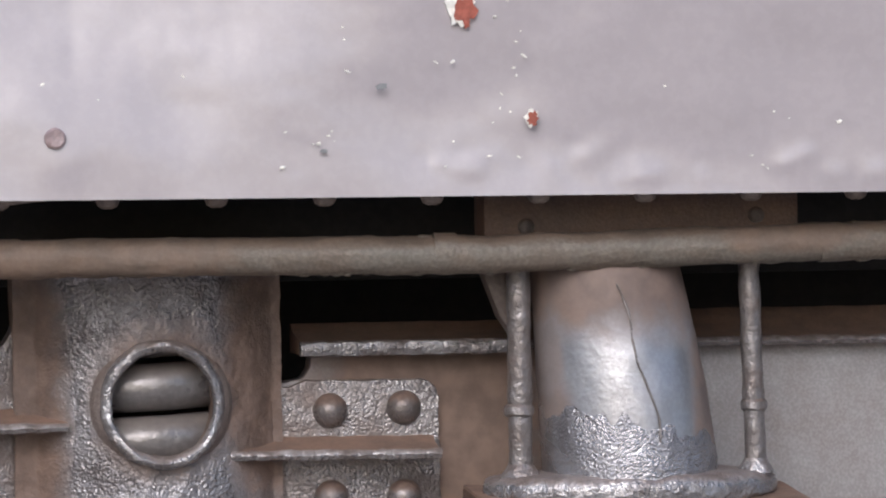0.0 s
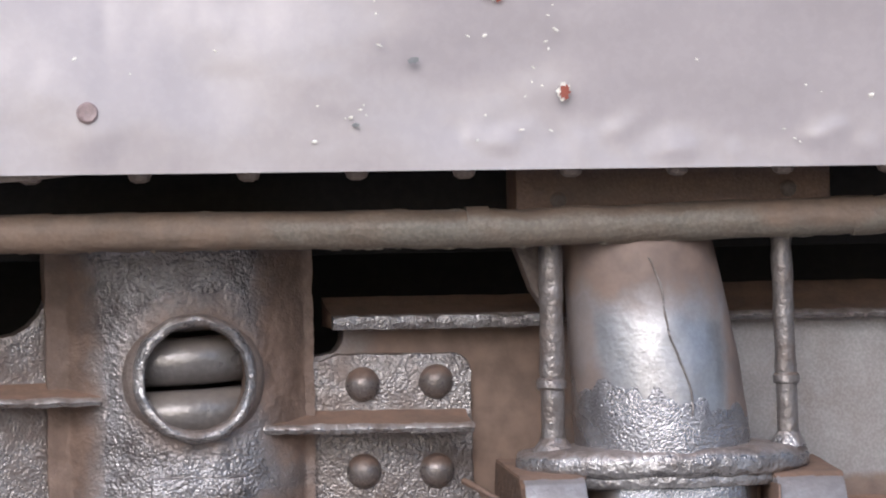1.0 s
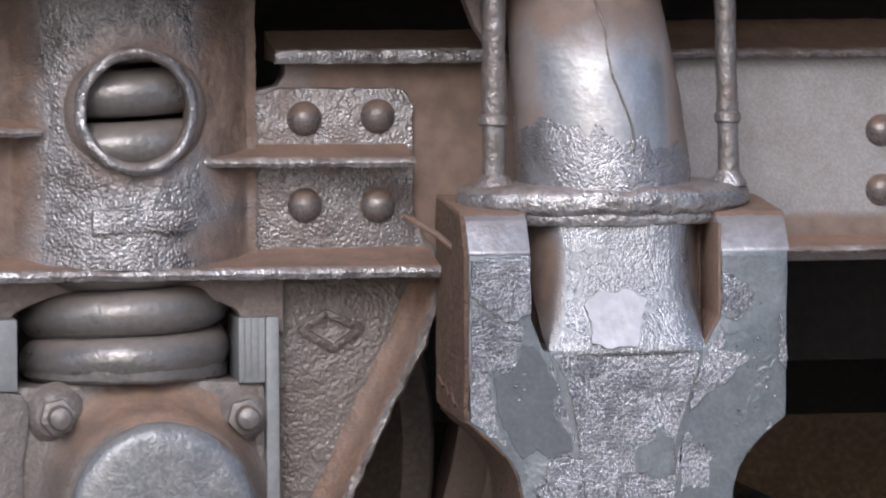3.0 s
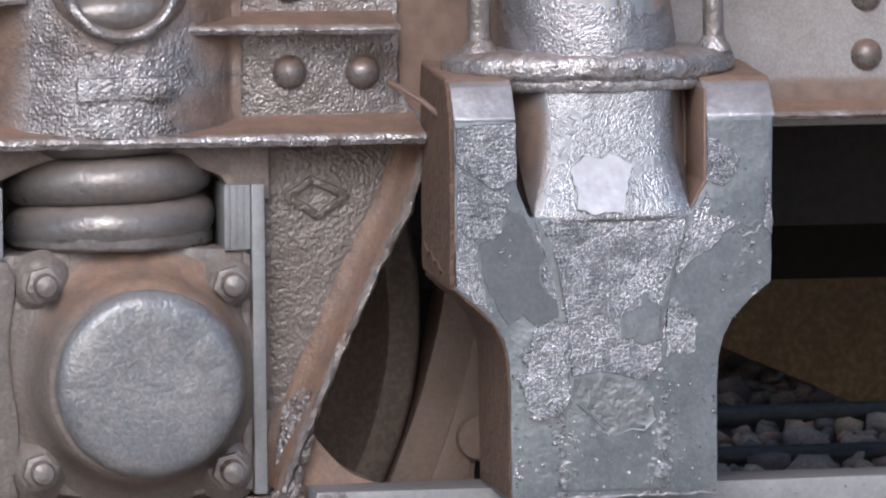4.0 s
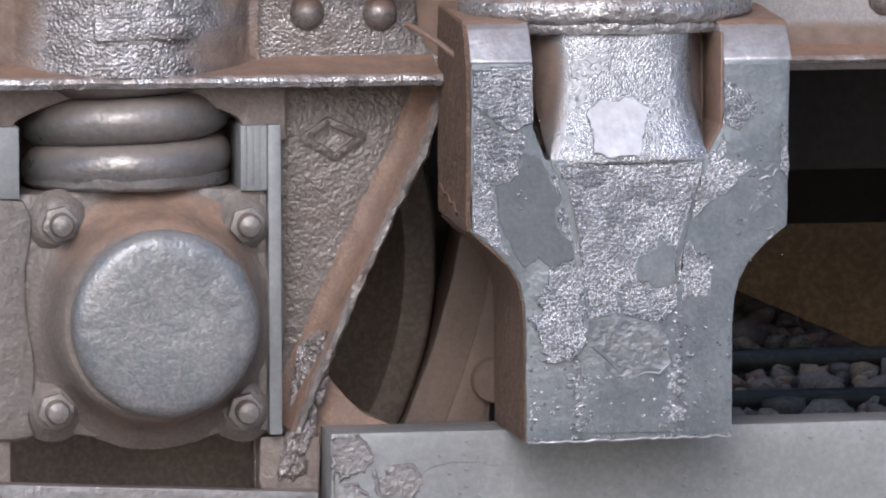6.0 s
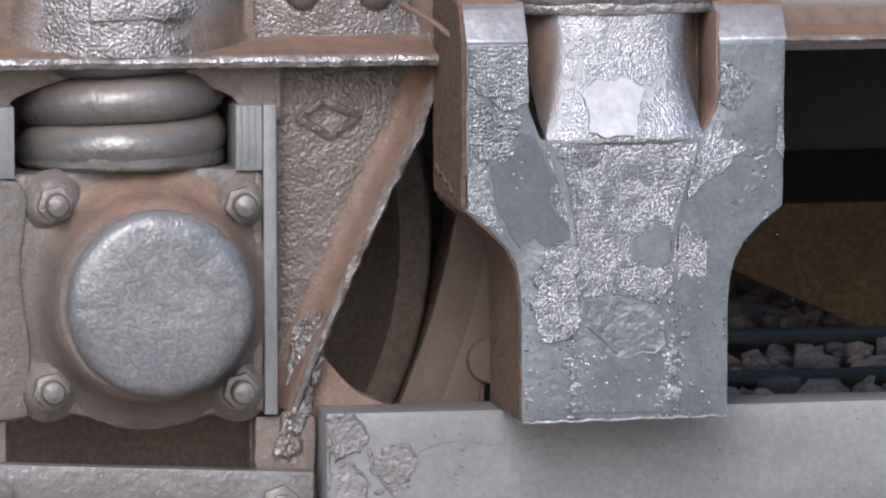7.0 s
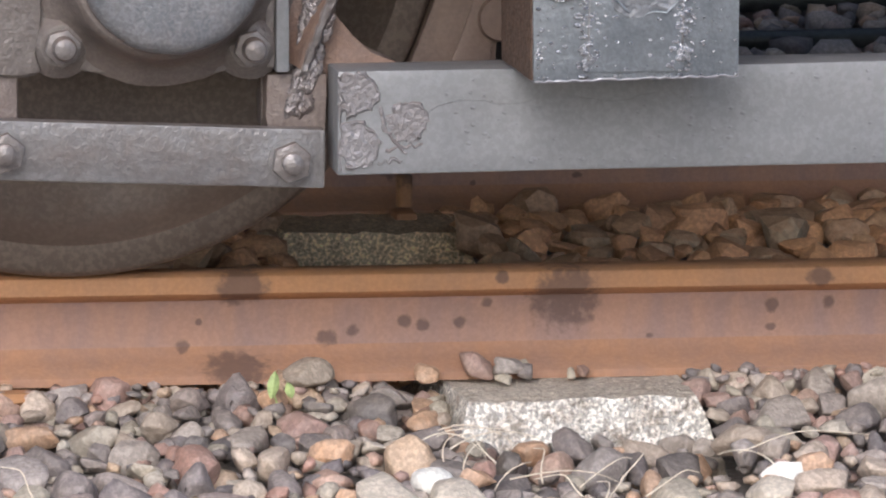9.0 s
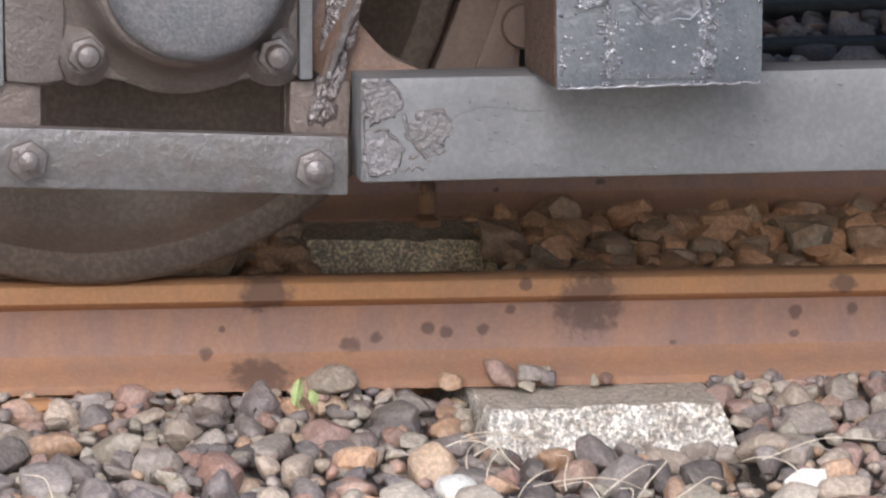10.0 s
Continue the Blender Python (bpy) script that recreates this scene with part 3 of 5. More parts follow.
for k in range(n):
    for j in range(m):
        bm.faces.new((ring[k][j], ring[(k + 1) % n][j], ring[(k + 1) % n][(j + 1) % m], ring[k][(j + 1) % m]))
part("window_rim", warp(bm, 0.0025, 60), M_EDGE, pot, "worn silver raised rim")
part("collar", lathe([(0.100, 0.040), (0.094, 0.016), (0.086, 0.004), (0.080, 0.001), (0.0735, 0.004), (0.073, 0.05)], (HX, -0.404, HZ - 0.001), 72, closed=True), M_BROWN, pot)
part("cast_pad", warp(cut(slab(-0.530, -0.400, -0.4095, -0.36, 0.880, 0.912, 0.006), 0.02), 0.0035, 40), M_POT, pot)
part("upper_web", prism([(-0.30, 0.82), (1.5, 0.82), (1.5, 1.112), (-0.252, 1.112), (-0.254, 1.085), (-0.264, 1.070), (-0.30, 1.064)], -0.299, -0.25), M_WEB, frame_thing)


def edge_bar(x0, x1, y0, y1, z0, z1, slope_top, name, lab, mat=None, grade=0.0, seed=0):
    """A flange: a dusted top that runs up into the web in a fillet, and a rounded, uneven bright front edge."""
    steps = max(2, int((x1 - x0) / 0.008))
    top = [(y0 + 0.006, z0 + 0.002), (y0 + 0.005, z1 - 0.001), (y0 + 0.5 * (y1 - y0), z1 + slope_top * 0.42), (y1 - 0.034, z1 + slope_top * 0.8), (y1 - 0.016, z1 + slope_top * 1.2),
           (y1 - 0.004, z1 + slope_top * 1.9), (y1 + 0.01, z1 + slope_top * 1.9), (y1 + 0.01, z0 + 0.002)]
    bm = rail_like(top, x0, x1, steps, grade)
    for v in bm.verts:
        v.co += noise.noise_vector(v.co * 34 + Vector((seed, 0, 0))) * 0.0016
    flange = part(name, bm, M_TOPDUST, frame_thing, lab, angle=60)
    lip = [(y0 + 0.010, z0), (y0 + 0.001, z0 + 0.001), (y0 - 0.003, (z0 + z1) / 2), (y0 - 0.001, z1 - 0.003), (y0 + 0.004, z1), (y0 + 0.010, z1 - 0.001)]
    bm = rail_like(lip, x0 - 0.001, x1 + 0.001, steps, grade)
    for v in bm.verts:
        v.co += noise.noise_vector(v.co * 75 + Vector((seed, 0, 0))) * 0.0020
    part("worn_edge", bm, mat or M_EDGE, flange, "worn bright edge")
    return flange


edge_bar(-0.272, 0.04, -0.345, -0.24, 1.100, 1.121, 0.011, "top_flange", "", None, -0.004, 1)
edge_bar(0.04, 1.5, -0.335, -0.24, 1.104, 1.117, 0.019, "top_flange", "", None, -0.004, 2)
edge_bar(-1.2, -0.058, -0.402, -0.27, 0.813, 0.830, 0.028, "bottom_flange", "", None, -0.003, 3)
edge_bar(0.02, 1.5, -0.362, -0.24, 0.835, 0.846, 0.026, "bottom_flange", "", None, -0.004, 4)
edge_bar(-0.40, -0.088, -0.378, -0.28, 0.960, 0.974, 0.018, "rib", "", None, -0.01, 5)
edge_bar(-1.2, -0.592, -0.372, -0.28, 1.008, 1.021, 0.020, "rib", "", None, 0.0, 6)
plate_line = [(-0.33, 0.832), (-0.078, 0.832), (-0.080, 1.04)] + arc(-0.107, 1.040, 0.027, 0, 90, 6) + [(-0.26, 1.068), (-0.285, 1.06), (-0.33, 1.06)]
part("corner_fillet", prism([(-0.082, 0.832), (-0.082, 0.915), (-0.076, 0.885), (-0.064, 0.860), (-0.046, 0.845), (-0.020, 0.838), (-0.020, 0.832)], -0.310, -0.28, 0.004), M_CAST, frame_thing)
part("bolt_plate", warp(warp(cut(prism(plate_line, -0.312, -0.255, 0.007), 0.012), 0.0018, 45), 0.0013, 120), M_CAST, frame_thing)
for rx, rz in ((-0.229, 1.026), (-0.128, 1.028), (-0.229, 0.908), (-0.129, 0.907)):
    part("rivet", dome(rx, -0.312, rz, 0.0235, 0.020), M_RIVET, frame_thing)
for rx, rz in ((0.578, 0.999), (0.578, 0.917), (0.70, 0.999), (0.70, 0.917)):
    part("rivet", dome(rx, -0.299, rz, 0.022, 0.018), M_RIVET, frame_thing)
wing = [(-1.2, 0.83), (-0.652, 0.83), (-0.652, 1.165), (-0.66, 1.145), (-0.668, 1.13), (-0.682, 1.115), (-0.70, 1.105), (-0.74, 1.098), (-1.2, 1.098)]
part("bolt_plate", warp(cut(prism(wing, -0.312, -0.255, 0.006), 0.03), 0.0018, 45), M_CAST, frame_thing)

# spring crown and the pedestal legs
crown = [(-0.735, 0.816), (-0.735, 0.738), (-0.650, 0.738), (-0.638, 0.752)] + arc(-0.478, 0.475, 0.331, 117, 63, 18) + [(-0.318, 0.752), (-0.308, 0.738), (-0.262, 0.738), (-0.262, 0.816)]
part("spring_crown", prism(crown, -0.340, -0.22, 0.005), M_BROWN, frame_thing)
tri = [(-0.278, 0.818), (-0.045, 0.818), (-0.062, 0.755), (-0.198, 0.462), (-0.205, 0.41), (-0.17, 0.37), (-0.120, 0.346), (-0.120, 0.31), (-0.215, 0.31), (-0.215, 0.26),
       (-0.305, 0.26), (-0.305, 0.34), (-0.278, 0.34)]
part("pedestal_plate", warp(cut(prism(tri, -0.312, -0.27, 0.005), 0.025), 0.0022, 40), M_PED, frame_thing)


def strip(points, width, y0, y1, bevel=0.006):
    """A raised bar along a line in x and z."""
    left, right = [], []
    for i, p in enumerate(points):
        a, b = points[max(i - 1, 0)], points[min(i + 1, len(points) - 1)]
        d = Vector((b[0] - a[0], b[1] - a[1])).normalized()
        nrm = Vector((-d.y, d.x)) * width / 2
        left.append((p[0] + nrm.x, p[1] + nrm.y)), right.append((p[0] - nrm.x, p[1] - nrm.y))
    return prism(left + right[::-1], y0, y1, bevel)


def ridge(line, section, bm=None):
    """Draws a cross-section (offset to the right of the line, y) along a line in x and z."""
    bm = bm or blank()
    pts = [Vector(p) for p in line]
    fine = []
    for a, b in zip(pts, pts[1:]):
        n_ = max(1, int((b - a).length / 0.008))
        fine += [a.lerp(b, k / n_) for k in range(n_)]
    fine.append(pts[-1])
    rings = []
    for i, p in enumerate(fine):
        d = (fine[min(i + 3, len(fine) - 1)] - fine[max(i - 3, 0)]).normalized()
        right = Vector((-d.y, d.x))
        rings.append([bm.verts.new((p.x + right.x * o, y, p.y + right.y * o)) for o, y in section])
    for a, b in zip(rings, rings[1:]):
        for k in range(len(section)):
            j = (k + 1) % len(section)
            bm.faces.new((a[k], a[j], b[j], b[k]))
    bm.faces.new(rings[0]), bm.faces.new(rings[-1])
    bmesh.ops.recalc_face_normals(bm, faces=bm.faces)
    return bm


DIAGONAL = [(-0.040, 0.812), (-0.054, 0.770), (-0.072, 0.718), (-0.107, 0.652), (-0.146, 0.572), (-0.181, 0.494), (-0.204, 0.445), (-0.226, 0.395), (-0.246, 0.340)]
diagonal = part("diagonal_flange", warp(ridge(DIAGONAL, [(-0.046, -0.300), (-0.044, -0.3125), (-0.035, -0.315), (-0.027, -0.321), (-0.020, -0.332), (-0.015, -0.347), (-0.012, -0.358), (-0.008, -0.361), (-0.004, -0.358), (-0.004, -0.29)]), 0.0022, 40), M_ORANGE, frame_thing, angle=70)
part("worn_edge", warp(warp(ridge(DIAGONAL, [(-0.012, -0.34), (-0.012, -0.360), (-0.009, -0.364), (-0.002, -0.363), (0.0015, -0.357), (0.002, -0.28), (-0.006, -0.28)]), 0.003, 60), 0.0018, 150), M_LIP, diagonal, "worn grey edge")
weld_rnd = random.Random(23)
bm = blank()
for k in range(170):
    f, side = weld_rnd.random(), weld_rnd.random()
    x = -0.240 - 0.032 * f + side * (0.042 - 0.016 * f)
    z = 0.470 - 0.190 * f
    lump = weld_rnd.uniform(0.0035, 0.0085)
    m = Matrix.Translation((x, (-0.324 - 0.036 * side * (1 - f)) if z > 0.345 else -0.345, z)) @ pose(0, 0, 0, 0, weld_rnd.uniform(5, 35), 0) @ Matrix.Diagonal((1.0, 0.65, weld_rnd.uniform(1.2, 2.4), 1))
    bmesh.ops.create_icosphere(bm, subdivisions=2, radius=lump, matrix=m)
part("leg_weld", warp(bm, 0.003, 90), M_CRUSTWELD, frame_thing, "lumpy bright weld")
part("gusset", warp(cut(prism([(-0.212, 0.434), (-0.198, 0.407), (-0.178, 0.382), (-0.151, 0.358), (-0.108, 0.340), (-0.105, 0.338), (-0.105, 0.300), (-0.218, 0.300), (-0.218, 0.212), (-0.246, 0.212), (-0.246, 0.335), (-0.232, 0.390)], -0.320, -0.30, 0.003), 0.03), 0.0015, 40), M_ORANGE, frame_thing, "smooth orange-dusted gusset")
part("leg_foot", warp(cut(slab(-0.302, -0.218, -0.345, -0.25, 0.255, 0.335, 0.006), 0.02), 0.003, 50), M_BROWN, frame_thing)
part("leg_foot", slab(-0.74, -0.640, -0.345, -0.25, 0.255, 0.345, 0.006), M_BROWN, frame_thing)
part("pedestal_plate", prism([(-0.735, 0.818), (-1.0, 0.818), (-0.74, 0.30), (-0.70, 0.30), (-0.70, 0.7)], -0.312, -0.27), M_CAST, frame_thing)
sq = [(-0.235, 0.738), (-0.202, 0.762), (-0.153, 0.740), (-0.191, 0.713)]
mark = blank()
for a, b in zip(sq, sq[1:] + sq[:1]):
    d = Vector((b[0] - a[0], 0, b[1] - a[1]))
    turn = math.degrees(math.atan2(d.z, d.x))
    bmesh.ops.create_cube(mark, size=1, matrix=pose((a[0] + b[0]) / 2, -0.313, (a[1] + b[1]) / 2, 0, -turn, 0) @ Matrix.Diagonal((d.length + 0.006, 0.013, 0.010, 1)))
part("cast_mark", warp(soften(mark, 0.002), 0.002, 60), M_PED, frame_thing)

# ---------------------------------------------------------------- coil spring
COIL = 0.0324
RISE = ((-1, 0.650), (0, 0.7073), (1, 0.7693), (2, 0.834), (4, 0.995), (5, 1.066), (8, 1.282))


def coil_height(turn):
    """The spring is closed at its foot and opens upwards."""
    for (a, za), (b, zb) in zip(RISE, RISE[1:]):
        if turn <= b:
            return za + (zb - za) * (turn - a) / (b - a)
    return RISE[-1][1]


turns = []
for k in range(40 * 8):
    n_ = k / 40 - 0.5
    a = 2 * math.pi * n_
    turns.append((-0.4700 + 0.1120 * math.sin(a), -0.250 - 0.1125 * math.cos(a), max(0.690, coil_height(n_ - 0.55 * math.sin(a) / (2 * math.pi)))))
spring = thing("coil_spring", (-0.4755, -0.250, 0.62), "dusty dark steel coil spring seated on the axle box", "coil spring")
part("coil", warp(sweep(turns, COIL, 20), 0.0012, 25), M_SPRING, spring)
part("spring_seat", warp(lathe([(0.136, 0.0), (0.140, 0.004), (0.140, 0.020), (0.134, 0.025)], (-0.4700, -0.250, 0.676), 64, "z"), 0.0025, 30), M_SPRING, spring)

# ---------------------------------------------------------------- axle box
box_thing = thing("axle_box", (-0.445, -0.3, 0.34), "dusty cast axle box with a round grey end cover", "axle box")
body = [(-0.690, 0.345), (-0.655, 0.338), (-0.625, 0.338), (-0.60, 0.352), (-0.52, 0.340), (-0.44, 0.332), (-0.36, 0.340), (-0.325, 0.352), (-0.305, 0.340), (-0.292, 0.340),
        (-0.292, 0.672), (-0.36, 0.676), (-0.45, 0.682), (-0.54, 0.676), (-0.60, 0.672), (-0.690, 0.668)]
part("body", warp(cut(prism(body, -0.352, -0.16, 0.008), 0.035), 0.002, 30), M_BOX, box_thing)
side_line = [(-0.690, 0.345), (-0.690, 0.664), (-0.650, 0.668), (-0.622, 0.664), (-0.610, 0.640), (-0.613, 0.612), (-0.620, 0.566), (-0.619, 0.520), (-0.611, 0.459), (-0.609, 0.413), (-0.616, 0.372), (-0.610, 0.345), (-0.640, 0.340)]
part("side_rim", warp(cut(prism(side_line, -0.361, -0.34, 0.005), 0.03), 0.0022, 35), M_BOX, box_thing)
side_line = [(-0.292, 0.345), (-0.292, 0.668), (-0.301, 0.668), (-0.304, 0.60), (-0.303, 0.50), (-0.305, 0.42), (-0.303, 0.345)]
part("side_rim", warp(cut(prism(side_line, -0.359, -0.34, 0.003), 0.03), 0.0015, 35), M_BOX, box_thing)
BX, BZ = -0.441, 0.5035
boss = [(0.182, 0.006), (0.176, 0.0), (0.163, -0.007), (0.152, -0.018), (0.144, -0.038), (0.138, -0.062), (0.133, -0.075), (0.128, -0.08)]
part("boss", warp(lathe(boss, (BX - 0.006, -0.352, BZ), 72), 0.0022, 30), M_BOSS, box_thing)
cover = [(0.118, 0.04), (0.1255, 0.02), (0.1265, -0.004), (0.124, -0.012), (0.117, -0.0185), (0.106, -0.022), (0.085, -0.0235), (0.06, -0.0238)]
part("end_cover", warp(lathe(cover, (BX, -0.440, BZ), 96), 0.0022, 45), M_COVER, box_thing, "scuffed grey round cover")
for bx, bz in ((-0.573, 0.633), (-0.320, 0.628), (-0.581, 0.381), (-0.324, 0.375)):
    part("lug", warp(lathe([(0.046, 0.004), (0.040, -0.001), (0.034, -0.008), (0.028, -0.0135), (0.01, -0.0145)], (bx - 0.002, -0.352, bz), 28), 0.002, 40), M_BOX, box_thing)
    nut = part("nut", hexnut(bx - 0.001, -0.366, bz, 0.0255, 0.016, 14), M_NUT, box_thing, "dusty hexagon nut")
    part("stud", lathe([(0.0165, 0.0), (0.0165, -0.018), (0.014, -0.024), (0.006, -0.028)], (bx, -0.380, bz), 20), M_NUT, nut)
part("guide_liner", prism([(-0.291, 0.34), (-0.273, 0.34), (-0.273, 0.762), (-0.291, 0.762)], -0.366, -0.22, 0.003), M_BAR, box_thing, "grey worn guide strip")
bm = blank()
slab(-0.3275, -0.2915, -0.3600, -0.25, 0.672, 0.761, 0.0015, bm)
for k in range(4):
    slab(-0.3270 + k * 0.009, -0.3190 + k * 0.009, -0.3612 - 0.0006 * (k % 2), -0.359, 0.674 + 0.006 * (k % 3), 0.760, 0.0005, bm)
part("guide_liner", bm, M_BAR, box_thing, "grey worn guide strip")
part("guide_liner", slab(-0.695, -0.627, -0.366, -0.25, 0.667, 0.764, 0.003), M_BAR, box_thing, "grey worn guide strip")
part("guide_liner", slab(-0.712, -0.692, -0.366, -0.25, 0.34, 0.762, 0.003), M_BAR, box_thing, "grey worn guide strip")

# ---------------------------------------------------------------- pedestal tie bar
tie = thing("pedestal_tie_bar", (-0.46, -0.36, 0.22), "grey steel tie bar bolted below the axle box", "tie bar")
bm = cut(slab(-1.1, -0.225, -0.376, -0.346, 0.181, 0.262, 0.004), 0.05)
warp(bm, 0.0015, 20)
for v in bm.verts:
    v.co.z += -(v.co.x + 0.225) * 0.049
part("bar", bm, M_TIE, tie)
for bx, bz in ((-0.273, 0.2195), (-0.663, 0.2405)):
    part("washer", lathe([(0.031, 0.004), (0.031, -0.003), (0.012, -0.004)], (bx, -0.376, bz), 28), M_TIE, tie)
    nut = part("nut", hexnut(bx, -0.379, bz, 0.0285, 0.014, 20), M_NUT, tie, "hexagon nut")
    part("stud", lathe([(0.0145, 0.0), (0.0145, -0.012), (0.008, -0.016)], (bx, -0.391, bz), 20), M_NUT, nut)

# ---------------------------------------------------------------- long grey bar
beam = thing("side_beam", (0.5, -0.37, 0.28), "long lavender-grey painted steel beam with flaked weld patches", "steel beam")
bm = cut(slab(-0.215, 2.2, -0.42, -0.325, 0.205, 0.3465, 0.004), 0.06)
warp(bm, 0.0012, 12)
part("bar", bm, M_BAR, beam)
for k, line in enumerate(([(-0.212, 0.341), (-0.178, 0.344), (-0.160, 0.316), (-0.171, 0.294), (-0.200, 0.287), (-0.212, 0.302)],
                           [(-0.148, 0.278), (-0.136, 0.300), (-0.101, 0.299), (-0.092, 0.276), (-0.109, 0.249), (-0.133, 0.250)],
                           [(-0.212, 0.276), (-0.179, 0.278), (-0.160, 0.251), (-0.168, 0.220), (-0.202, 0.213), (-0.212, 0.233)])):
    edge = ragged(line, 7, 0.0030, 50 + k)
    weld = part("weld_patch", warp(warp(cut(blob(edge, -0.4200, 0.0035), 0.010), 0.0030, 45, k), 0.0012, 120), M_WELD, beam, "lumpy silver weld patch")
    weld_rnd = random.Random(70 + k)
    rim = [(x, -0.4215, z) for x, z in edge[1:-4 - 3 * k]]
    part("bead", warp(sweep(rim, [weld_rnd.uniform(0.0012, 0.0036) for _ in rim], 10, wobble=0.003), 0.0015, 90), M_WELD, weld)
weld_rnd = random.Random(77)
for x0, z0, x1, z1, r in ((-0.155, 0.272, -0.122, 0.232, 0.0026), (-0.158, 0.300, -0.150, 0.262, 0.0022), (-0.150, 0.238, -0.098, 0.244, 0.0020), (-0.160, 0.222, -0.128, 0.224, 0.0018), (-0.212, 0.340, -0.212, 0.212, 0.0024)):
    run = [(x0 + (x1 - x0) * k / 9, -0.4205, z0 + (z1 - z0) * k / 9 + weld_rnd.uniform(-0.003, 0.003)) for k in range(10)]
    part("paint_run", sweep(run, [r * weld_rnd.uniform(0.4, 1.3) for _ in run], 8, wobble=0.003), M_WELD, beam)
run = [(-0.088 + 0.0125 * k, -0.4202, 0.292 + 0.006 * math.sin(k * 0.55) + 0.012 * min(1.0, k / 6) + weld_rnd.uniform(-0.0015, 0.0015)) for k in range(26)]
part("paint_ridge", sweep(run, 0.0008, 6), M_BAR, beam)
speck_rnd = random.Random(9)
bm = blank()
for _ in range(130):
    q = speck_rnd.uniform(0.0012, 0.0036)
    x = -0.08 + 0.78 * speck_rnd.random()
    bmesh.ops.create_icosphere(bm, subdivisions=1, radius=q, matrix=Matrix.Translation((x, -0.4205, speck_rnd.uniform(0.215, 0.338))) @ Matrix.Diagonal((speck_rnd.uniform(0.8, 2.0), 0.5, 1, 1)))
tagged(part("speckled_paint", bm, M_BAR, beam), kind="stuff")

# ---------------------------------------------------------------- suspension bracket
brk = thing("bolster_bracket", (0.165, -0.47, 0.346), "thick silver-painted cast bracket with flaking pebbled paint", "bracket")
outer = [(-0.050, 0.855), (-0.050, 0.632)] + [(-0.035, 0.620), (-0.015, 0.604), (0.003, 0.584), (0.015, 0.562), (0.0215, 0.535), (0.023, 0.50), (0.024, 0.3465), (0.303, 0.350), (0.304, 0.50),
         (0.306, 0.535), (0.313, 0.562), (0.326, 0.586), (0.347, 0.609), (0.378, 0.633), (0.381, 0.855),
         (0.291, 0.855), (0.291, 0.768), (0.268, 0.728), (0.05, 0.726), (0.033, 0.768), (0.033, 0.855)]
bm = prism(outer, -0.58, -0.36, 0.003)
skin = [(-0.0500, 0.636), (-0.035, 0.620), (-0.015, 0.604), (0.003, 0.584), (0.015, 0.562), (0.0215, 0.535), (0.023, 0.50), (0.024, 0.350)]
outside = [(-0.0525, 0.633), (-0.0365, 0.617), (-0.017, 0.601), (0.001, 0.582), (0.0125, 0.561), (0.0190, 0.535), (0.0205, 0.50), (0.0215, 0.350)]
part("side_plate", warp(cut(prism(outside + skin[::-1], -0.5775, -0.352, 0.0008), 0.03), 0.0012, 50), M_SIDE, brk, "rough brown dusted side")
upright = [(-0.5775, 0.632), (-0.5775, 0.854), (-0.553, 0.896), (-0.539, 0.905), (-0.355, 0.918), (-0.352, 0.640)]
part("side_plate", warp(cut(rail_like(upright, -0.0560, -0.0503), 0.03), 0.0022, 45), M_SIDE, brk, "rough brown dusted side")
flap = [(-0.056, -0.579 + 0.0125 * k, 0.640 + 0.0022 * k + 0.003 * math.sin(k * 1.7)) for k in range(18)]
part("ragged_sheet", sweep(flap, [0.0016 + 0.0012 * abs(math.sin(k * 1.3)) for k in range(18)], 8, wobble=0.003), M_SIDE, brk, "ragged lower sheet edge")
part("side_plate", prism([(0.2880, 0.892), (0.2915, 0.892), (0.2915, 0.769), (0.2690, 0.7290), (0.2655, 0.7290), (0.2880, 0.7700)], -0.574, -0.40, 0.0008), M_ORANGE, brk, "orange-brown dusted side")
front = part("front_plate", warp(cut(bm, 0.03), 0.0010, 30), M_BARE, brk)


def arm(x0, x1, z_low, z_top):
    prof = [(-0.58, z_low), (-0.58, z_low + 0.004), (-0.552, z_top - 0.004), (-0.538, z_top + 0.004), (-0.36, z_top + 0.014), (-0.36, z_low)]
    return soften(rail_like(prof, x0, x1, 1), 0.004)


def arm_dust(x0, x1, z_top):
    """Settled dust on the flat top of an arm."""
    prof = [(-0.543, z_top + 0.001), (-0.536, z_top + 0.0065), (-0.45, z_top + 0.013), (-0.355, z_top + 0.020), (-0.355, z_top + 0.006)]
    return warp(cut(rail_like(prof, x0, x1, 6), 0.03), 0.0015, 60)


part("arm", warp(arm(-0.050, 0.033, 0.854, 0.903), 0.001, 40), M_SMOOTH, brk, "smooth bright bevelled arm")
part("arm", warp(arm(0.291, 0.383, 0.853, 0.898), 0.001, 40), M_SMOOTH, brk, "smooth bright bevelled arm")
part("dust_layer", arm_dust(-0.0545, 0.033, 0.903), M_TOPDUST, brk, "orange dust on the arm")
part("dust_layer", arm_dust(0.291, 0.384, 0.898), M_TOPDUST, brk, "orange dust on the arm")
part("arm_plate", warp(blob(ragged([(-0.048, 0.848), (-0.004, 0.852), (0.032, 0.853), (0.032, 0.776), (0.002, 0.765), (-0.009, 0.770), (-0.027, 0.784), (-0.048, 0.802)], 5, 0.0018, 3), -0.579, 0.0065), 0.0008, 90), M_SILVER, brk)
part("arm_plate", warp(blob(ragged([(0.292, 0.830), (0.312, 0.820), (0.334, 0.802), (0.336, 0.785), (0.312, 0.763), (0.290, 0.771)], 5, 0.0022, 4), -0.579, 0.0045), 0.0008, 90), M_SILVER, brk)
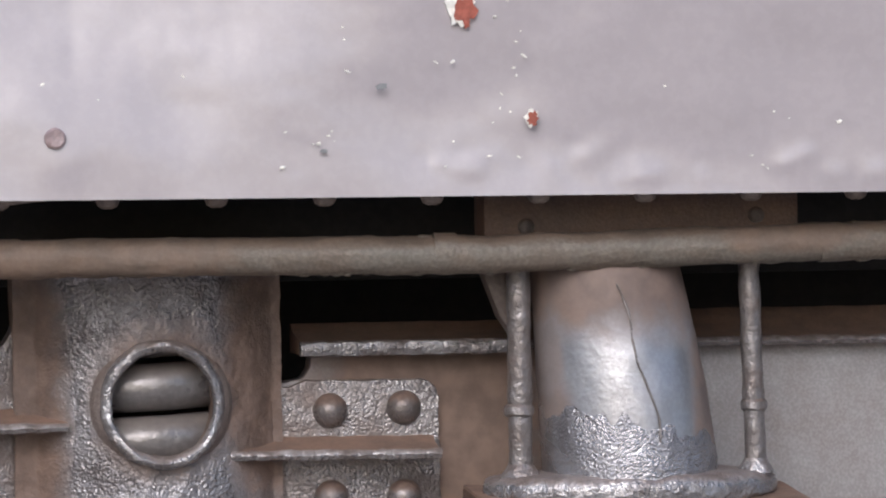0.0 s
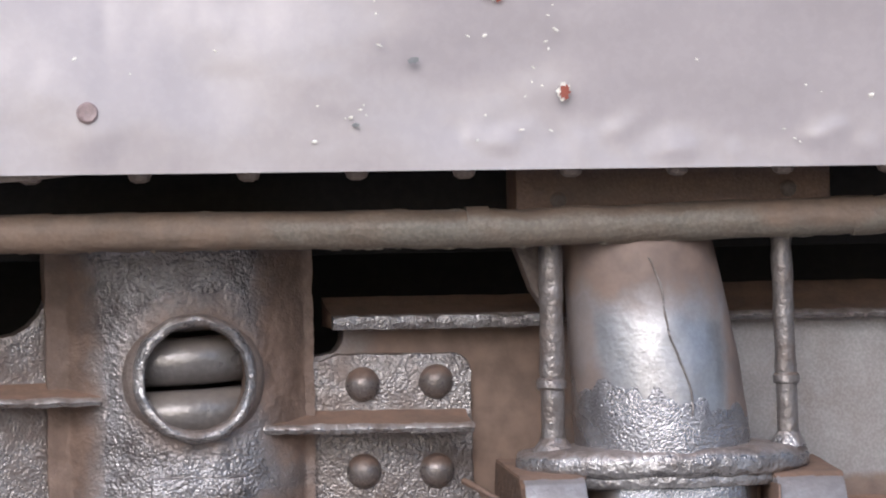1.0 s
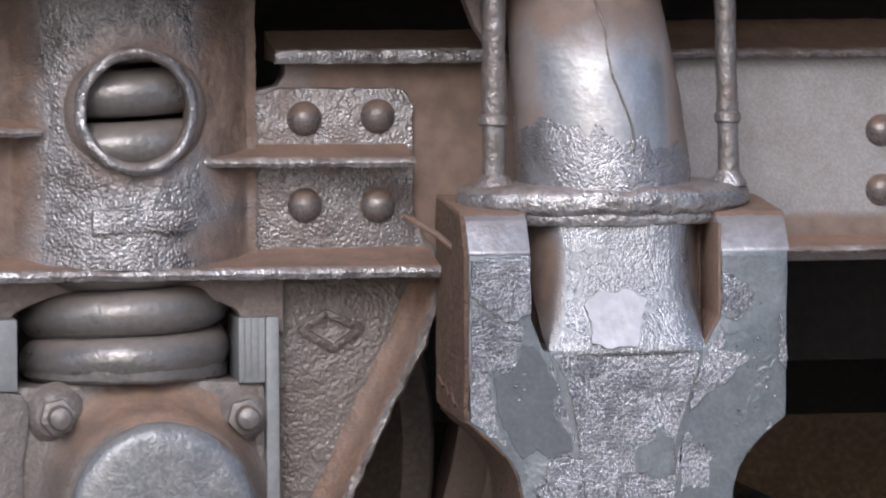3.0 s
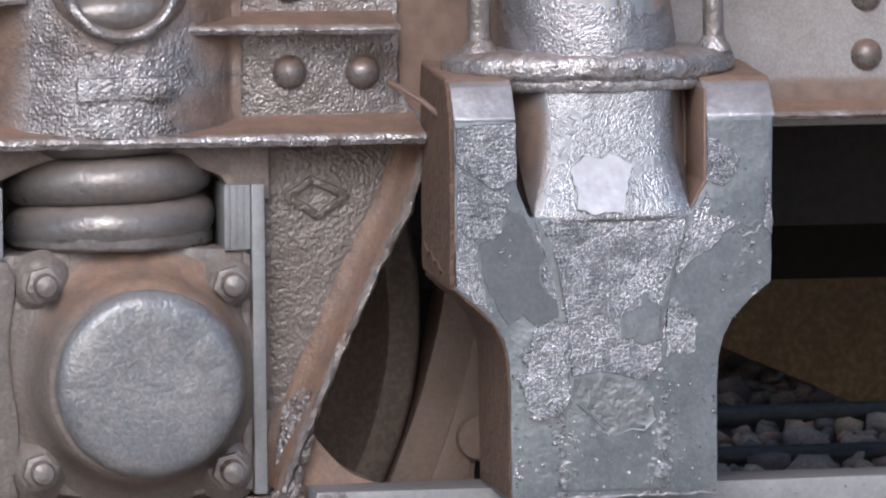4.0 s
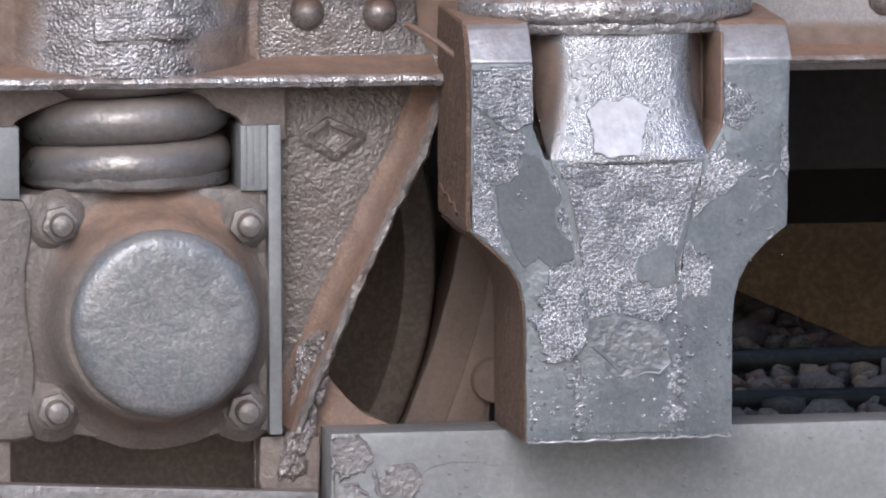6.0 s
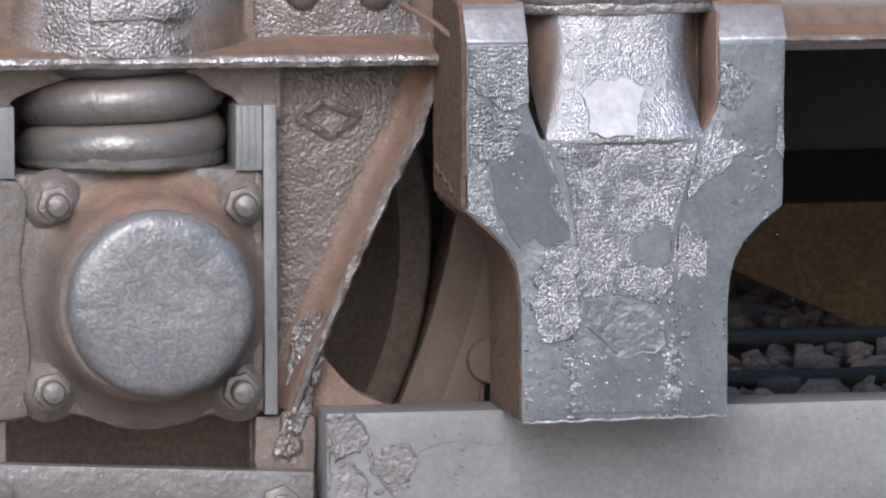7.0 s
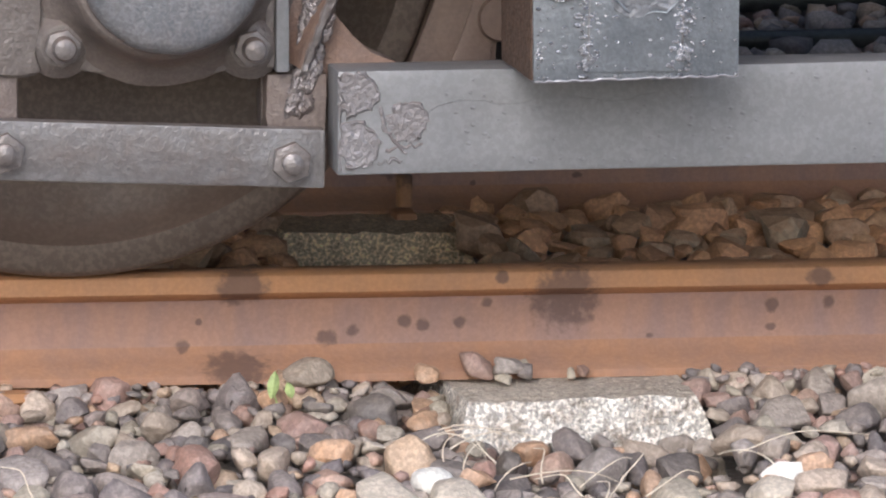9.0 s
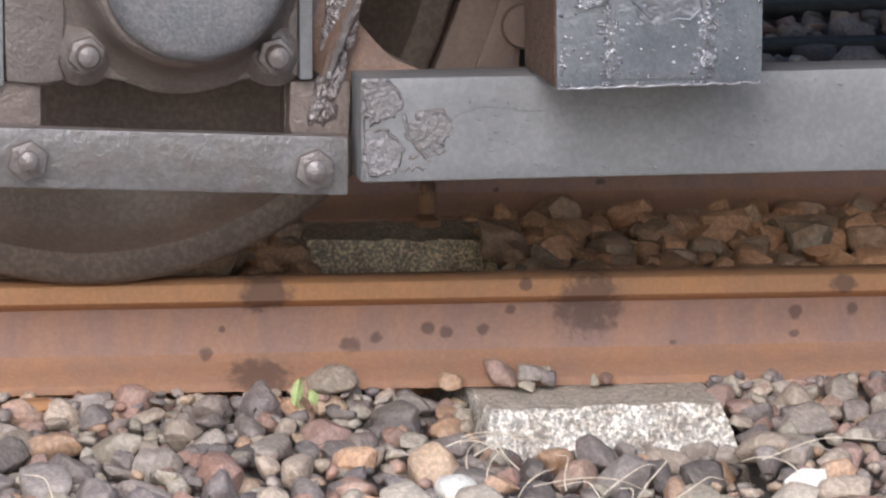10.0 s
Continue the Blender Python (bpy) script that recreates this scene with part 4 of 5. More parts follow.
part("arm_plate", warp(blob(ragged([(0.292, 0.848), (0.376, 0.850), (0.377, 0.822), (0.352, 0.795), (0.336, 0.787), (0.334, 0.802), (0.312, 0.820), (0.293, 0.832)], 4, 0.0015, 5), -0.5785, 0.0030), 0.0006, 90), M_BARE, brk)


INSERT_ROWS = [(0.717, -0.583, 0.104, 0.0), (0.7215, -0.5885, 0.105, 0.0), (0.726, -0.5895, 0.105, 0.0), (0.733, -0.5875, 0.1035, 0.003), (0.745, -0.5835, 0.101, 0.007), (0.757, -0.579, 0.0975, 0.011),
               (0.773, -0.5725, 0.093, 0.017), (0.79, -0.567, 0.0895, 0.022), (0.82, -0.560, 0.0855, 0.028), (0.86, -0.555, 0.083, 0.032), (0.90, -0.552, 0.084, 0.033), (0.93, -0.550, 0.086, 0.033)]


def insert_face(z):
    """How far forward the middle of the waisted casting stands at a height."""
    for a, b in zip(INSERT_ROWS, INSERT_ROWS[1:]):
        if z <= b[0]:
            return a[1] + (b[1] - a[1]) * (z - a[0]) / (b[0] - a[0])
    return INSERT_ROWS[-1][1]


def build_insert():
    """The waisted casting between the arms: a flared bright lip, rounded corners, cheeks that fall back."""
    bm = blank()
    grid = []
    for z, y, w, out in INSERT_ROWS:
        line = []
        for f in (1.0, 0.6, 0.35, 0.15):
            line.append((0.163 - w - out * f - 0.001, y + 0.011 + (0.012 + 1.7 * out) * f ** 1.2, z))
        for k in range(25):
            u = -1 + 2 * k / 24
            line.append((0.163 + u * w, y + 0.009 * abs(u) ** 5 + 0.003 * u * u, z))
        for f in (0.1, 0.3, 0.6, 1.0):
            line.append((0.163 + w + out * f + 0.001, y + 0.011 + (0.012 + 1.7 * out) * f ** 1.2, z))
        grid.append([bm.verts.new(p) for p in line])
    for a, b in zip(grid, grid[1:]):
        for k in range(len(a) - 1):
            bm.faces.new((a[k], a[k + 1], b[k + 1], b[k]))
    for line in (grid[0], grid[-1]):
        ends = [bm.verts.new((v.co.x, -0.42, v.co.z)) for v in line]
        for k in range(len(line) - 1):
            bm.faces.new((line[k], line[k + 1], ends[k + 1], ends[k]))
    return warp(bm, 0.0015, 40)


part("slot_back", slab(-0.045, 0.378, -0.46, -0.38, 0.70, 0.905, 0.003), M_ORANGE, brk)
part("insert", build_insert(), M_INSERT, brk, "bright waisted silver casting")
part("lower_insert", warp(cut(prism([(0.056, 0.726), (0.265, 0.726), (0.240, 0.62), (0.232, 0.50), (0.228, 0.36), (0.095, 0.36), (0.092, 0.50), (0.086, 0.62)], -0.583, -0.56, 0.002), 0.02), 0.0015, 45), M_BARE, brk)


def crust(line, y=-0.5790, thick=0.0035, seed=10, mat=None, rough=0.0030):
    """A sheet of thick pebbled paint with a broken outline."""
    part("paint_crust", warp(blob(ragged(line, 7, rough, seed), y, thick), 0.0010, 90), mat or M_SILVER, brk, "thick pebbled silver paint")


crust([(-0.049, 0.800), (-0.027, 0.778), (-0.005, 0.764), (0.025, 0.762), (0.020, 0.742), (0.011, 0.707), (0.002, 0.699), (-0.020, 0.701), (-0.023, 0.677), (-0.016, 0.646), (-0.013, 0.626), (0.000, 0.598), (-0.018, 0.612), (-0.049, 0.634)], seed=10)
part("bare_patch", warp(blob(ragged([(0.024, 0.735), (0.043, 0.728), (0.055, 0.705), (0.070, 0.672), (0.062, 0.648), (0.072, 0.630), (0.088, 0.611), (0.092, 0.594), (0.057, 0.583), (0.040, 0.596), (0.020, 0.582), (-0.006, 0.628), (-0.014, 0.660), (-0.019, 0.692), (0.002, 0.697), (0.012, 0.708)], 4, 0.0022, 33), -0.5803, 0.0010), 0.0003, 60), M_DARKBARE, brk, "dark bare steel patch")
crust([(0.060, 0.713), (0.079, 0.688), (0.087, 0.651), (0.096, 0.598), (0.088, 0.611), (0.072, 0.631), (0.064, 0.648), (0.073, 0.670), (0.057, 0.702)], seed=12, rough=0.0018)
crust([(0.060, 0.7225), (0.155, 0.722), (0.262, 0.721), (0.261, 0.709), (0.246, 0.663), (0.238, 0.640), (0.227, 0.607), (0.226, 0.560), (0.227, 0.529), (0.209, 0.503), (0.173, 0.513), (0.146, 0.518), (0.104, 0.512), (0.099, 0.585), (0.089, 0.648), (0.080, 0.688)], -0.5815, 0.0035, 11, rough=0.0015)
crust([(0.057, 0.579), (0.080, 0.590), (0.098, 0.585), (0.103, 0.518), (0.101, 0.479), (0.084, 0.459), (0.053, 0.457), (0.044, 0.480), (0.035, 0.502), (0.027, 0.516), (0.044, 0.524), (0.039, 0.542), (0.051, 0.557)], -0.5830, 0.0035, 14, rough=0.0042)
crust([(0.230, 0.602), (0.241, 0.615), (0.259, 0.599), (0.275, 0.588), (0.272, 0.541), (0.245, 0.542), (0.229, 0.537)], seed=15)
crust([(0.248, 0.641), (0.250, 0.663), (0.264, 0.705), (0.276, 0.735), (0.293, 0.758), (0.294, 0.722), (0.322, 0.721), (0.326, 0.710), (0.299, 0.684), (0.272, 0.667)], seed=16)
crust([(0.370, 0.771), (0.378, 0.753), (0.378, 0.696), (0.368, 0.709), (0.369, 0.736)], seed=17, rough=0.0018)
crust([(0.106, 0.481), (0.124, 0.465), (0.135, 0.441), (0.155, 0.432), (0.173, 0.433), (0.185, 0.446), (0.214, 0.441), (0.227, 0.458), (0.215, 0.485), (0.191, 0.505), (0.155, 0.514), (0.108, 0.510)], -0.5825, 0.0016, 18, M_BARELUMPS, 0.0014)
part("bare_chip", blob(ragged([(0.202, 0.625), (0.214, 0.611), (0.224, 0.609), (0.225, 0.561), (0.200, 0.554), (0.172, 0.567), (0.169, 0.583), (0.173, 0.597), (0.198, 0.605)], 4, 0.002, 61), -0.5850, 0.0022), M_BARE, brk, "bare grey chip in the paint")
smear = sweep([(0.116, -0.584, 0.475), (0.136, -0.584, 0.457), (0.150, -0.584, 0.444), (0.166, -0.584, 0.436), (0.185, -0.584, 0.441), (0.205, -0.584, 0.440), (0.222, -0.584, 0.455), (0.216, -0.584, 0.470)], 0.0019, 8, wobble=0.004)
part("paint_run", smear, M_BARE, brk)
for line in ([(0.080, 0.690), (0.088, 0.650), (0.098, 0.585), (0.101, 0.52), (0.099, 0.46), (0.097, 0.36)], [(0.262, 0.712), (0.246, 0.663), (0.236, 0.635), (0.228, 0.606), (0.227, 0.53), (0.226, 0.46), (0.225, 0.36)]):
    seam_rnd, run = random.Random(len(line)), []
    for a, b in zip(line, line[1:]):
        run += [(a[0] + (b[0] - a[0]) * k / 8 + seam_rnd.uniform(-0.0008, 0.0008), -0.5828, a[1] + (b[1] - a[1]) * k / 8) for k in range(8)]
    part("seam", sweep(run, [seam_rnd.uniform(0.0006, 0.0016) for _ in run], 6), M_TIE, brk)
worm_rnd = random.Random(14)
for k in range(13):
    x, z = 0.338 + worm_rnd.gauss(0, 0.014), 0.618 + 0.0085 * k + worm_rnd.uniform(-0.004, 0.004)
    way, half = radians(worm_rnd.uniform(-15, 65)), worm_rnd.uniform(0.004, 0.011)
    pts = [(x + half * q * math.cos(way) + worm_rnd.uniform(-0.002, 0.002), -0.5800, z + half * q * math.sin(way) + worm_rnd.uniform(-0.003, 0.003)) for q in (-1, -0.6, -0.2, 0.2, 0.6, 1)]
    bm = sweep(pts, [0.0006, 0.0016, 0.0021, 0.0016, 0.0019, 0.0006], 8, wobble=0.004)
    for v in bm.verts:
        v.co.y = -0.5800 + (v.co.y + 0.5800) * 0.6
    part("paint_run", bm, M_BARE if k % 3 else M_SMOOTH, brk)
bm = blob(ragged([(0.107, 0.787), (0.126, 0.805), (0.150, 0.802), (0.167, 0.807), (0.193, 0.791), (0.183, 0.762), (0.177, 0.731), (0.139, 0.729), (0.115, 0.735), (0.113, 0.763)], 4, 0.002, 41), -0.5815, 0.002, domed=True)
cut(bm, 0.006)
for v in bm.verts:
    v.co.y += 0.5815 + insert_face(v.co.z) - 0.0026
part("paint_patch", bm, M_PATCH, brk, "smooth bright patch where pebbled paint is missing")
rnd = random.Random(5)
bm = blank()
for x, z, n_, sx_, sz_ in ((0.097, 0.375, 46, 0.006, 0.014), (0.097, 0.43, 46, 0.006, 0.024), (0.226, 0.385, 66, 0.008, 0.018), (0.227, 0.44, 50, 0.007, 0.026), (0.06, 0.50, 10, 0.022, 0.02), (0.16, 0.47, 24, 0.05, 0.02), (0.16, 0.41, 40, 0.07, 0.03), (0.27, 0.45, 24, 0.02, 0.05), (0.04, 0.42, 30, 0.01, 0.05), (0.165, 0.46, 110, 0.075, 0.06), (0.165, 0.385, 60, 0.09, 0.02), (0.098, 0.55, 30, 0.004, 0.05), (0.227, 0.50, 40, 0.004, 0.04), (0.02, 0.70, 14, 0.012, 0.04), (0.34, 0.70, 30, 0.02, 0.05), (0.155, 0.437, 40, 0.028, 0.004)):
    for _ in range(n_):
        q = rnd.uniform(0.002, 0.0048) * (0.70 if sx_ > 0.008 else 1.15)
        bmesh.ops.create_icosphere(bm, subdivisions=1, radius=q * rnd.choice((0.4, 0.6, 1.0)), matrix=Matrix.Translation((min(0.298 if z < 0.6 else 0.37, max(0.03 if z < 0.6 else -0.04, x + rnd.gauss(0, sx_))), -0.582, max(0.355, z + rnd.gauss(0, sz_)))) @ Matrix.Diagonal((1.4, 0.7, 1, 1)))
tagged(part("blistered_paint", bm, M_SILVER, brk), kind="stuff")

# Bead in a lighter paint that draws the lower edge's highlight.
lip_rnd = random.Random(3)
lip = [(0.026 + 0.276 * k / 44, -0.5805 - lip_rnd.uniform(0, 0.001), 0.3490 + 0.0035 * k / 44 + lip_rnd.uniform(-0.0012, 0.0012)) for k in range(45)]
part("wire", sweep([(-0.108, -0.41, 0.898), (-0.092, -0.45, 0.889), (-0.072, -0.47, 0.875), (-0.053, -0.48, 0.858), (-0.045, -0.48, 0.850)], 0.0042, 10, wobble=0.002), M_ORANGE, brk, "short bent rusty wire")
part("paint_lip", sweep(lip, [lip_rnd.uniform(0.0008, 0.0021) for _ in lip], 8), M_SMOOTH, brk, "bright ragged bead drawing the highlight of the lower edge")
ring_bm = blank()
rows = [(0.886, 0.82), (0.890, 0.92), (0.897, 0.945), (0.903, 0.94), (0.906, 0.97), (0.913, 1.0), (0.925, 1.0), (0.932, 0.985), (0.937, 0.95), (0.940, 0.90), (0.943, 0.75), (0.945, 0.5)]
seg = 96
grid = []
for z, f in rows:
    grid.append([ring_bm.verts.new((0.157 + 0.200 * f * math.cos(2 * math.pi * k / seg), -0.445 + 0.125 * f * math.sin(2 * math.pi * k / seg), z)) for k in range(seg)])
for a, b in zip(grid, grid[1:]):
    for k in range(seg):
        ring_bm.faces.new((a[k], a[(k + 1) % seg], b[(k + 1) % seg], b[k]))
ring_bm.faces.new(grid[0]), ring_bm.faces.new(grid[-1])
part("ring_flange", warp(ring_bm, 0.0028, 45), M_EDGE, brk, "lumpy silver ring with brown dust on top")

boot = thing("bent_duct", (0.157, -0.45, 0.955), "silver-painted bent duct with a long paint crack", "duct")
path, radii = [], []
for k in range(20):
    z = 0.945 + 0.2755 * k / 19
    f = max(0.0, (z - 0.955) / 0.245)
    path.append((0.157 - 0.027 * f ** 1.15, -0.446 + 0.016 * f * f, z))
    radii.append(0.1165 - 0.0145 * f ** 1.5)
path.append((0.1285, -0.429, 1.236)), radii.append(0.1005)
part("shell", warp(sweep(path, radii, 72), 0.0015, 30), M_DUCT, boot)
crust, rows_ = blank(), []
for q in range(15):
    t_ = q / 14
    row = []
    for k in range(144):
        a = 2 * math.pi * k / 144
        tall = 0.078 + 0.003 * noise.noise((math.cos(a) * 6, math.sin(a) * 6, 2.0)) + 0.020 * noise.noise((math.cos(a) * 2.5, math.sin(a) * 2.5, 7.0)) - 0.020 * math.cos(a)
        z = 0.934 + t_ * (tall + 0.011)
        f = max(0.0, (z - 0.955) / 0.245)
        r = 0.1165 - 0.0145 * f ** 1.5 + 0.0018 - 0.0034 * t_ ** 4
        row.append(crust.verts.new((0.157 - 0.027 * f ** 1.15 + r * math.cos(a), -0.446 + 0.016 * f * f + r * math.sin(a), z)))
    rows_.append(row)
for p, q in zip(rows_, rows_[1:]):
    for k in range(144):
        crust.faces.new((p[k], p[(k + 1) % 144], q[(k + 1) % 144], q[k]))
part("paint_crust", warp(crust, 0.0012, 60), M_CRUST, boot, "pebbled thick silver paint")
crack = []
for k in range(26):
    f = k / 25
    z = 0.985 + 0.21 * f
    x = 0.176 - 0.052 * f ** 1.2 + 0.004 * math.sin(9 * f)
    c = 0.158 - 0.026 * f
    r = 0.1175 - 0.0135 * f ** 1.4
    yc = -0.446 + 0.014 * f ** 2
    crack.append((x, yc - math.sqrt(max(0.0, r * r - (x - c) ** 2)) + 0.0005, z))
part("seam", sweep(crack, 0.0015, 6, wobble=0.0025), M_LIP, boot, "ragged crack in the paint")

for rx0, rx1, r in ((0.005, 0.004, 0.0162), (0.319, 0.325, 0.0146)):
    rod = thing("hanger_rod", (rx1, -0.47, 0.955), "thin silver-painted upright hanger rod", "rod", "rods beside the duct")
    pts = [(rx1 + (rx0 - rx1) * k / 24, -0.47, 0.95 + 0.29 * k / 24) for k in range(25)]
    part("shaft", sweep(pts, [r * (1 + 0.10 * noise.noise((k * 0.7, rx0 * 50, 0))) for k in range(25)], 16, wobble=0.0017), M_ROD, rod)
    part("foot", warp(lathe([(r * 1.75, 0.0), (r * 1.6, 0.006), (r * 1.25, 0.014), (r, 0.020)], (rx1, -0.47, 0.937), 20, "z"), 0.003, 70), M_EDGE, rod)
    part("collar", warp(lathe([(r * 1.02, 0.0), (r * 1.25, 0.003), (r * 1.25, 0.012), (r * 1.02, 0.016)], (rx1 - 0.001, -0.47, 1.02), 20, "z"), 0.002, 70), M_ROD, rod)

# ---------------------------------------------------------------- coach body and underframe
skirt = thing("passenger_coach", (0, -0.62, 1.32), "pale pinkish-grey glossy painted coach side, dented and chipped", "coach")
BLISTERS = [(0.075, 1.366, 0.022, 0.003), (0.06, 1.384, 0.012, -0.002), (0.12, 1.337, 0.014, 0.003), (0.145, 1.335, 0.012, 0.0035), (0.165, 1.338, 0.010, 0.003), (0.02, 1.35, 0.02, 0.0025),
            (0.085, 1.336, 0.010, 0.0025), (-0.15, 1.365, 0.02, -0.003), (-0.105, 1.355, 0.016, 0.0025), (-0.05, 1.36, 0.018, 0.002), (-0.33, 1.49, 0.06, 0.002), (-0.02, 1.48, 0.05, -0.004),
            (0.40, 1.335, 0.016, 0.003), (0.45, 1.333, 0.012, 0.003), (-0.62, 1.36, 0.03, 0.003), (0.35, 1.36, 0.03, 0.002), (-0.47, 1.42, 0.06, -0.004), (0.25, 1.45, 0.07, 0.004), (-0.66, 1.44, 0.12, 0.008), (-0.54, 1.37, 0.10, 0.006), (-0.15, 1.43, 0.10, -0.006)]
dent_rnd = random.Random(6)
BLISTERS += [(dent_rnd.uniform(-0.15, 0.62), 1.331 + 0.045 * dent_rnd.random() ** 1.6, dent_rnd.uniform(0.007, 0.016), dent_rnd.uniform(-0.0020, 0.0036)) for _ in range(46)]
bm = blank()
bmesh.ops.create_grid(bm, x_segments=420, y_segments=130, size=1, matrix=Matrix.Identity(4))
for v in bm.verts:
    x, z = v.co.x * 1.4, 1.318 + (v.co.y + 1) * 0.45
    d = 0.012 * noise.noise((x * 2.5, z * 4, 0)) + 0.0022 * noise.noise((x * 9, z * 15, 3)) + 0.0006 * noise.noise((x * 34, z * 44, 5))
    for bx, bz, br, bh in BLISTERS:
        q = ((x - bx) ** 2 + (z - bz) ** 2) / br ** 2
        if q < 9:
            d -= 1.2 * bh * math.exp(-q)
    lean = 0.13 * (z - 1.318) * min(1.0, max(0.0, (-0.15 - x) / 0.45)) - 0.05 * (z - 1.318) * min(1.0, max(0.0, (x - 0.05) / 0.5))
    v.co = (x, -0.62 + lean + d * (1 - math.exp(-max(0.0, z - 1.314) * 22)), z - 0.0068 * x - 0.0018)
front_faces = list(bm.faces)
back = bmesh.ops.extrude_face_region(bm, geom=front_faces)
for g in back["geom"]:
    if isinstance(g, bmesh.types.BMVert):
        g.co.y += 0.006
part("panel", bm, M_PANEL, skirt)
for x0, x1 in ((-7.0, -1.405), (1.405, 7.0)):
    part("panel", slab(x0, x1, -0.622, -0.60, 1.31, 2.218), M_PANEL, skirt)
part("upper_wall", slab(-7, 7, -0.622, -0.55, 2.222, 3.6), M_PANEL, skirt)
part("hem", slab(-1.4, 1.4, -0.612, -0.560, 1.3215, 1.330, 0.001), M_BROWN, skirt)
for k in range(-1, 9):
    x = -0.557 + 0.1425 * k
    part("rivet", lathe([(0.0155, 0.0), (0.0155, -0.006), (0.013, -0.012), (0.006, -0.0155)], (x, -0.588, 1.3205 - 0.005 * x), 18, "z"), M_BROWN, skirt)
# The two grey chips draw the shadow beside small pale flakes.
CHIPS = [(0.0, 1.417, 0.008, 0.010, M_PRIMER), (-0.088, 1.560, 0.017, 0.022, M_PRIMER), (-0.20, 1.462, 0.008, 0.005, M_BAR), (-0.277, 1.379, 0.006, 0.0035, M_BAR)]
part("screw_head", warp(lathe([(0.0140, 0.006), (0.0138, -0.001), (0.0115, -0.003), (0.005, -0.0025)], (-0.627, -0.6215, 1.4005), 24), 0.0012, 90), M_SCREW, skirt, "painted-over screw head")
part("hem_flap", prism([(-0.84, 1.330), (-0.60, 1.330), (-0.64, 1.320), (-0.70, 1.314), (-0.84, 1.308)], -0.605, -0.585, 0.002), M_BROWN, skirt)
chip_rnd = random.Random(17)
for k, (x, z, rx, rz, mat) in enumerate(CHIPS):
    layers = ((1.25, -0.30, 0.10, 0.0010, M_WHITE), (1.0, 0.0, 0.0, 0.0020, mat)) if mat is M_PRIMER else ((1.0, 0.0, 0.0, 0.0008, mat),)
    for f, ox, oz, t_, mm in layers:
        line = []
        for q in range(20):
            a = 2 * math.pi * q / 20
            w = f * chip_rnd.uniform(0.62, 1.12)
            line.append((x + ox * rx + w * rx * math.cos(a), z + oz * rz + w * rz * math.sin(a)))
        part("paint_chip", blob(line, -0.6245, t_), mm, skirt, "chip down to red primer" if mm is M_PRIMER else "")
flake_rnd = random.Random(31)
bm = blank()
for x, z, n_, sp in ((-0.275, 1.384, 16, 0.016), (-0.24, 1.486, 3, 0.01), (-0.05, 1.545, 14, 0.03), (-0.03, 1.50, 8, 0.03), (-0.04, 1.42, 10, 0.025), (0.31, 1.36, 8, 0.012), (0.34, 1.415, 5, 0.012), (0.40, 1.53, 7, 0.02),
                     (-0.25, 1.52, 6, 0.02), (-0.6, 1.45, 6, 0.03), (-0.1, 1.38, 8, 0.03), (0.41, 1.41, 5, 0.015), (0.15, 1.45, 10, 0.2), (-0.3, 1.45, 10, 0.2)):
    for _ in range((n_ + 2) // 3):
        q = flake_rnd.uniform(0.0008, 0.0022)
        bmesh.ops.create_icosphere(bm, subdivisions=1, radius=q, matrix=Matrix.Translation((x + flake_rnd.gauss(0, sp), -0.6235, max(1.342, z + flake_rnd.gauss(0, min(sp, 0.06) * 0.7)))) @ pose(0, 0, 0, 0, flake_rnd.uniform(-40, 40), 0) @ Matrix.Diagonal((flake_rnd.uniform(1.0, 3.2), 0.6, flake_rnd.uniform(0.6, 1.3), 1)))
tagged(part("flaking_paint", bm, M_WHITE, skirt), kind="stuff")
under = skirt
# Floor, sills and far screen are added to block light behind the bogie.
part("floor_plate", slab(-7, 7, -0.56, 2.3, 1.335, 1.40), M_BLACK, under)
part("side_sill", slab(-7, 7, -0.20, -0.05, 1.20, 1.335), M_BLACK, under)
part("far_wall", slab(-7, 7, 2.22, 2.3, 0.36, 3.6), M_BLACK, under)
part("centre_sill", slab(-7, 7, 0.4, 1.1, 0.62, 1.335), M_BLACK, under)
part("bearer_plate", prism([(-0.037, 1.235), (0.393, 1.235), (0.393, 1.333), (-0.037, 1.333)], -0.45, -0.37, 0.004), M_ORANGE, under, "brown dusted bearer plate")
for x, z in ((0.02, 1.273), (0.335, 1.283)):
    part("bolt_head", dome(x, -0.45, z, 0.011, 0.006), M_BROWN, under)
part("roof", slab(-7, 7, -0.62, 2.3, 3.6, 3.7), M_BLACK, under)

part("gusset", prism([(-0.038, 1.216), (0.004, 1.216), (0.004, 1.125), (-0.014, 1.152)], -0.43, -0.39), M_BROWN, under)
pipe = thing("brake_pipe", (0, -0.52, 1.24), "brown dusty lumpy brake pipe running along the coach", "pipe")
pts, rad = [], []
for k in range(161):
    x = -1.6 + 3.2 * k / 160
    pts.append((x, -0.52, 1.2385 + 0.0085 * min(1.0, max(0.0, (x + 0.05) / 0.5)) + 0.005 * min(1.0, max(0.0, (-0.1 - x) / 0.5)) + 0.0012 * noise.noise((x * 14, 0, 0))))
    rad.append(0.0255 * (1 + 0.03 * noise.noise((x * 20, 3, 0))))
part("tube", warp(warp(sweep(pts, rad, 24), 0.0022, 60), 0.0018, 150), M_PIPE, pipe)
drip_rnd = random.Random(8)
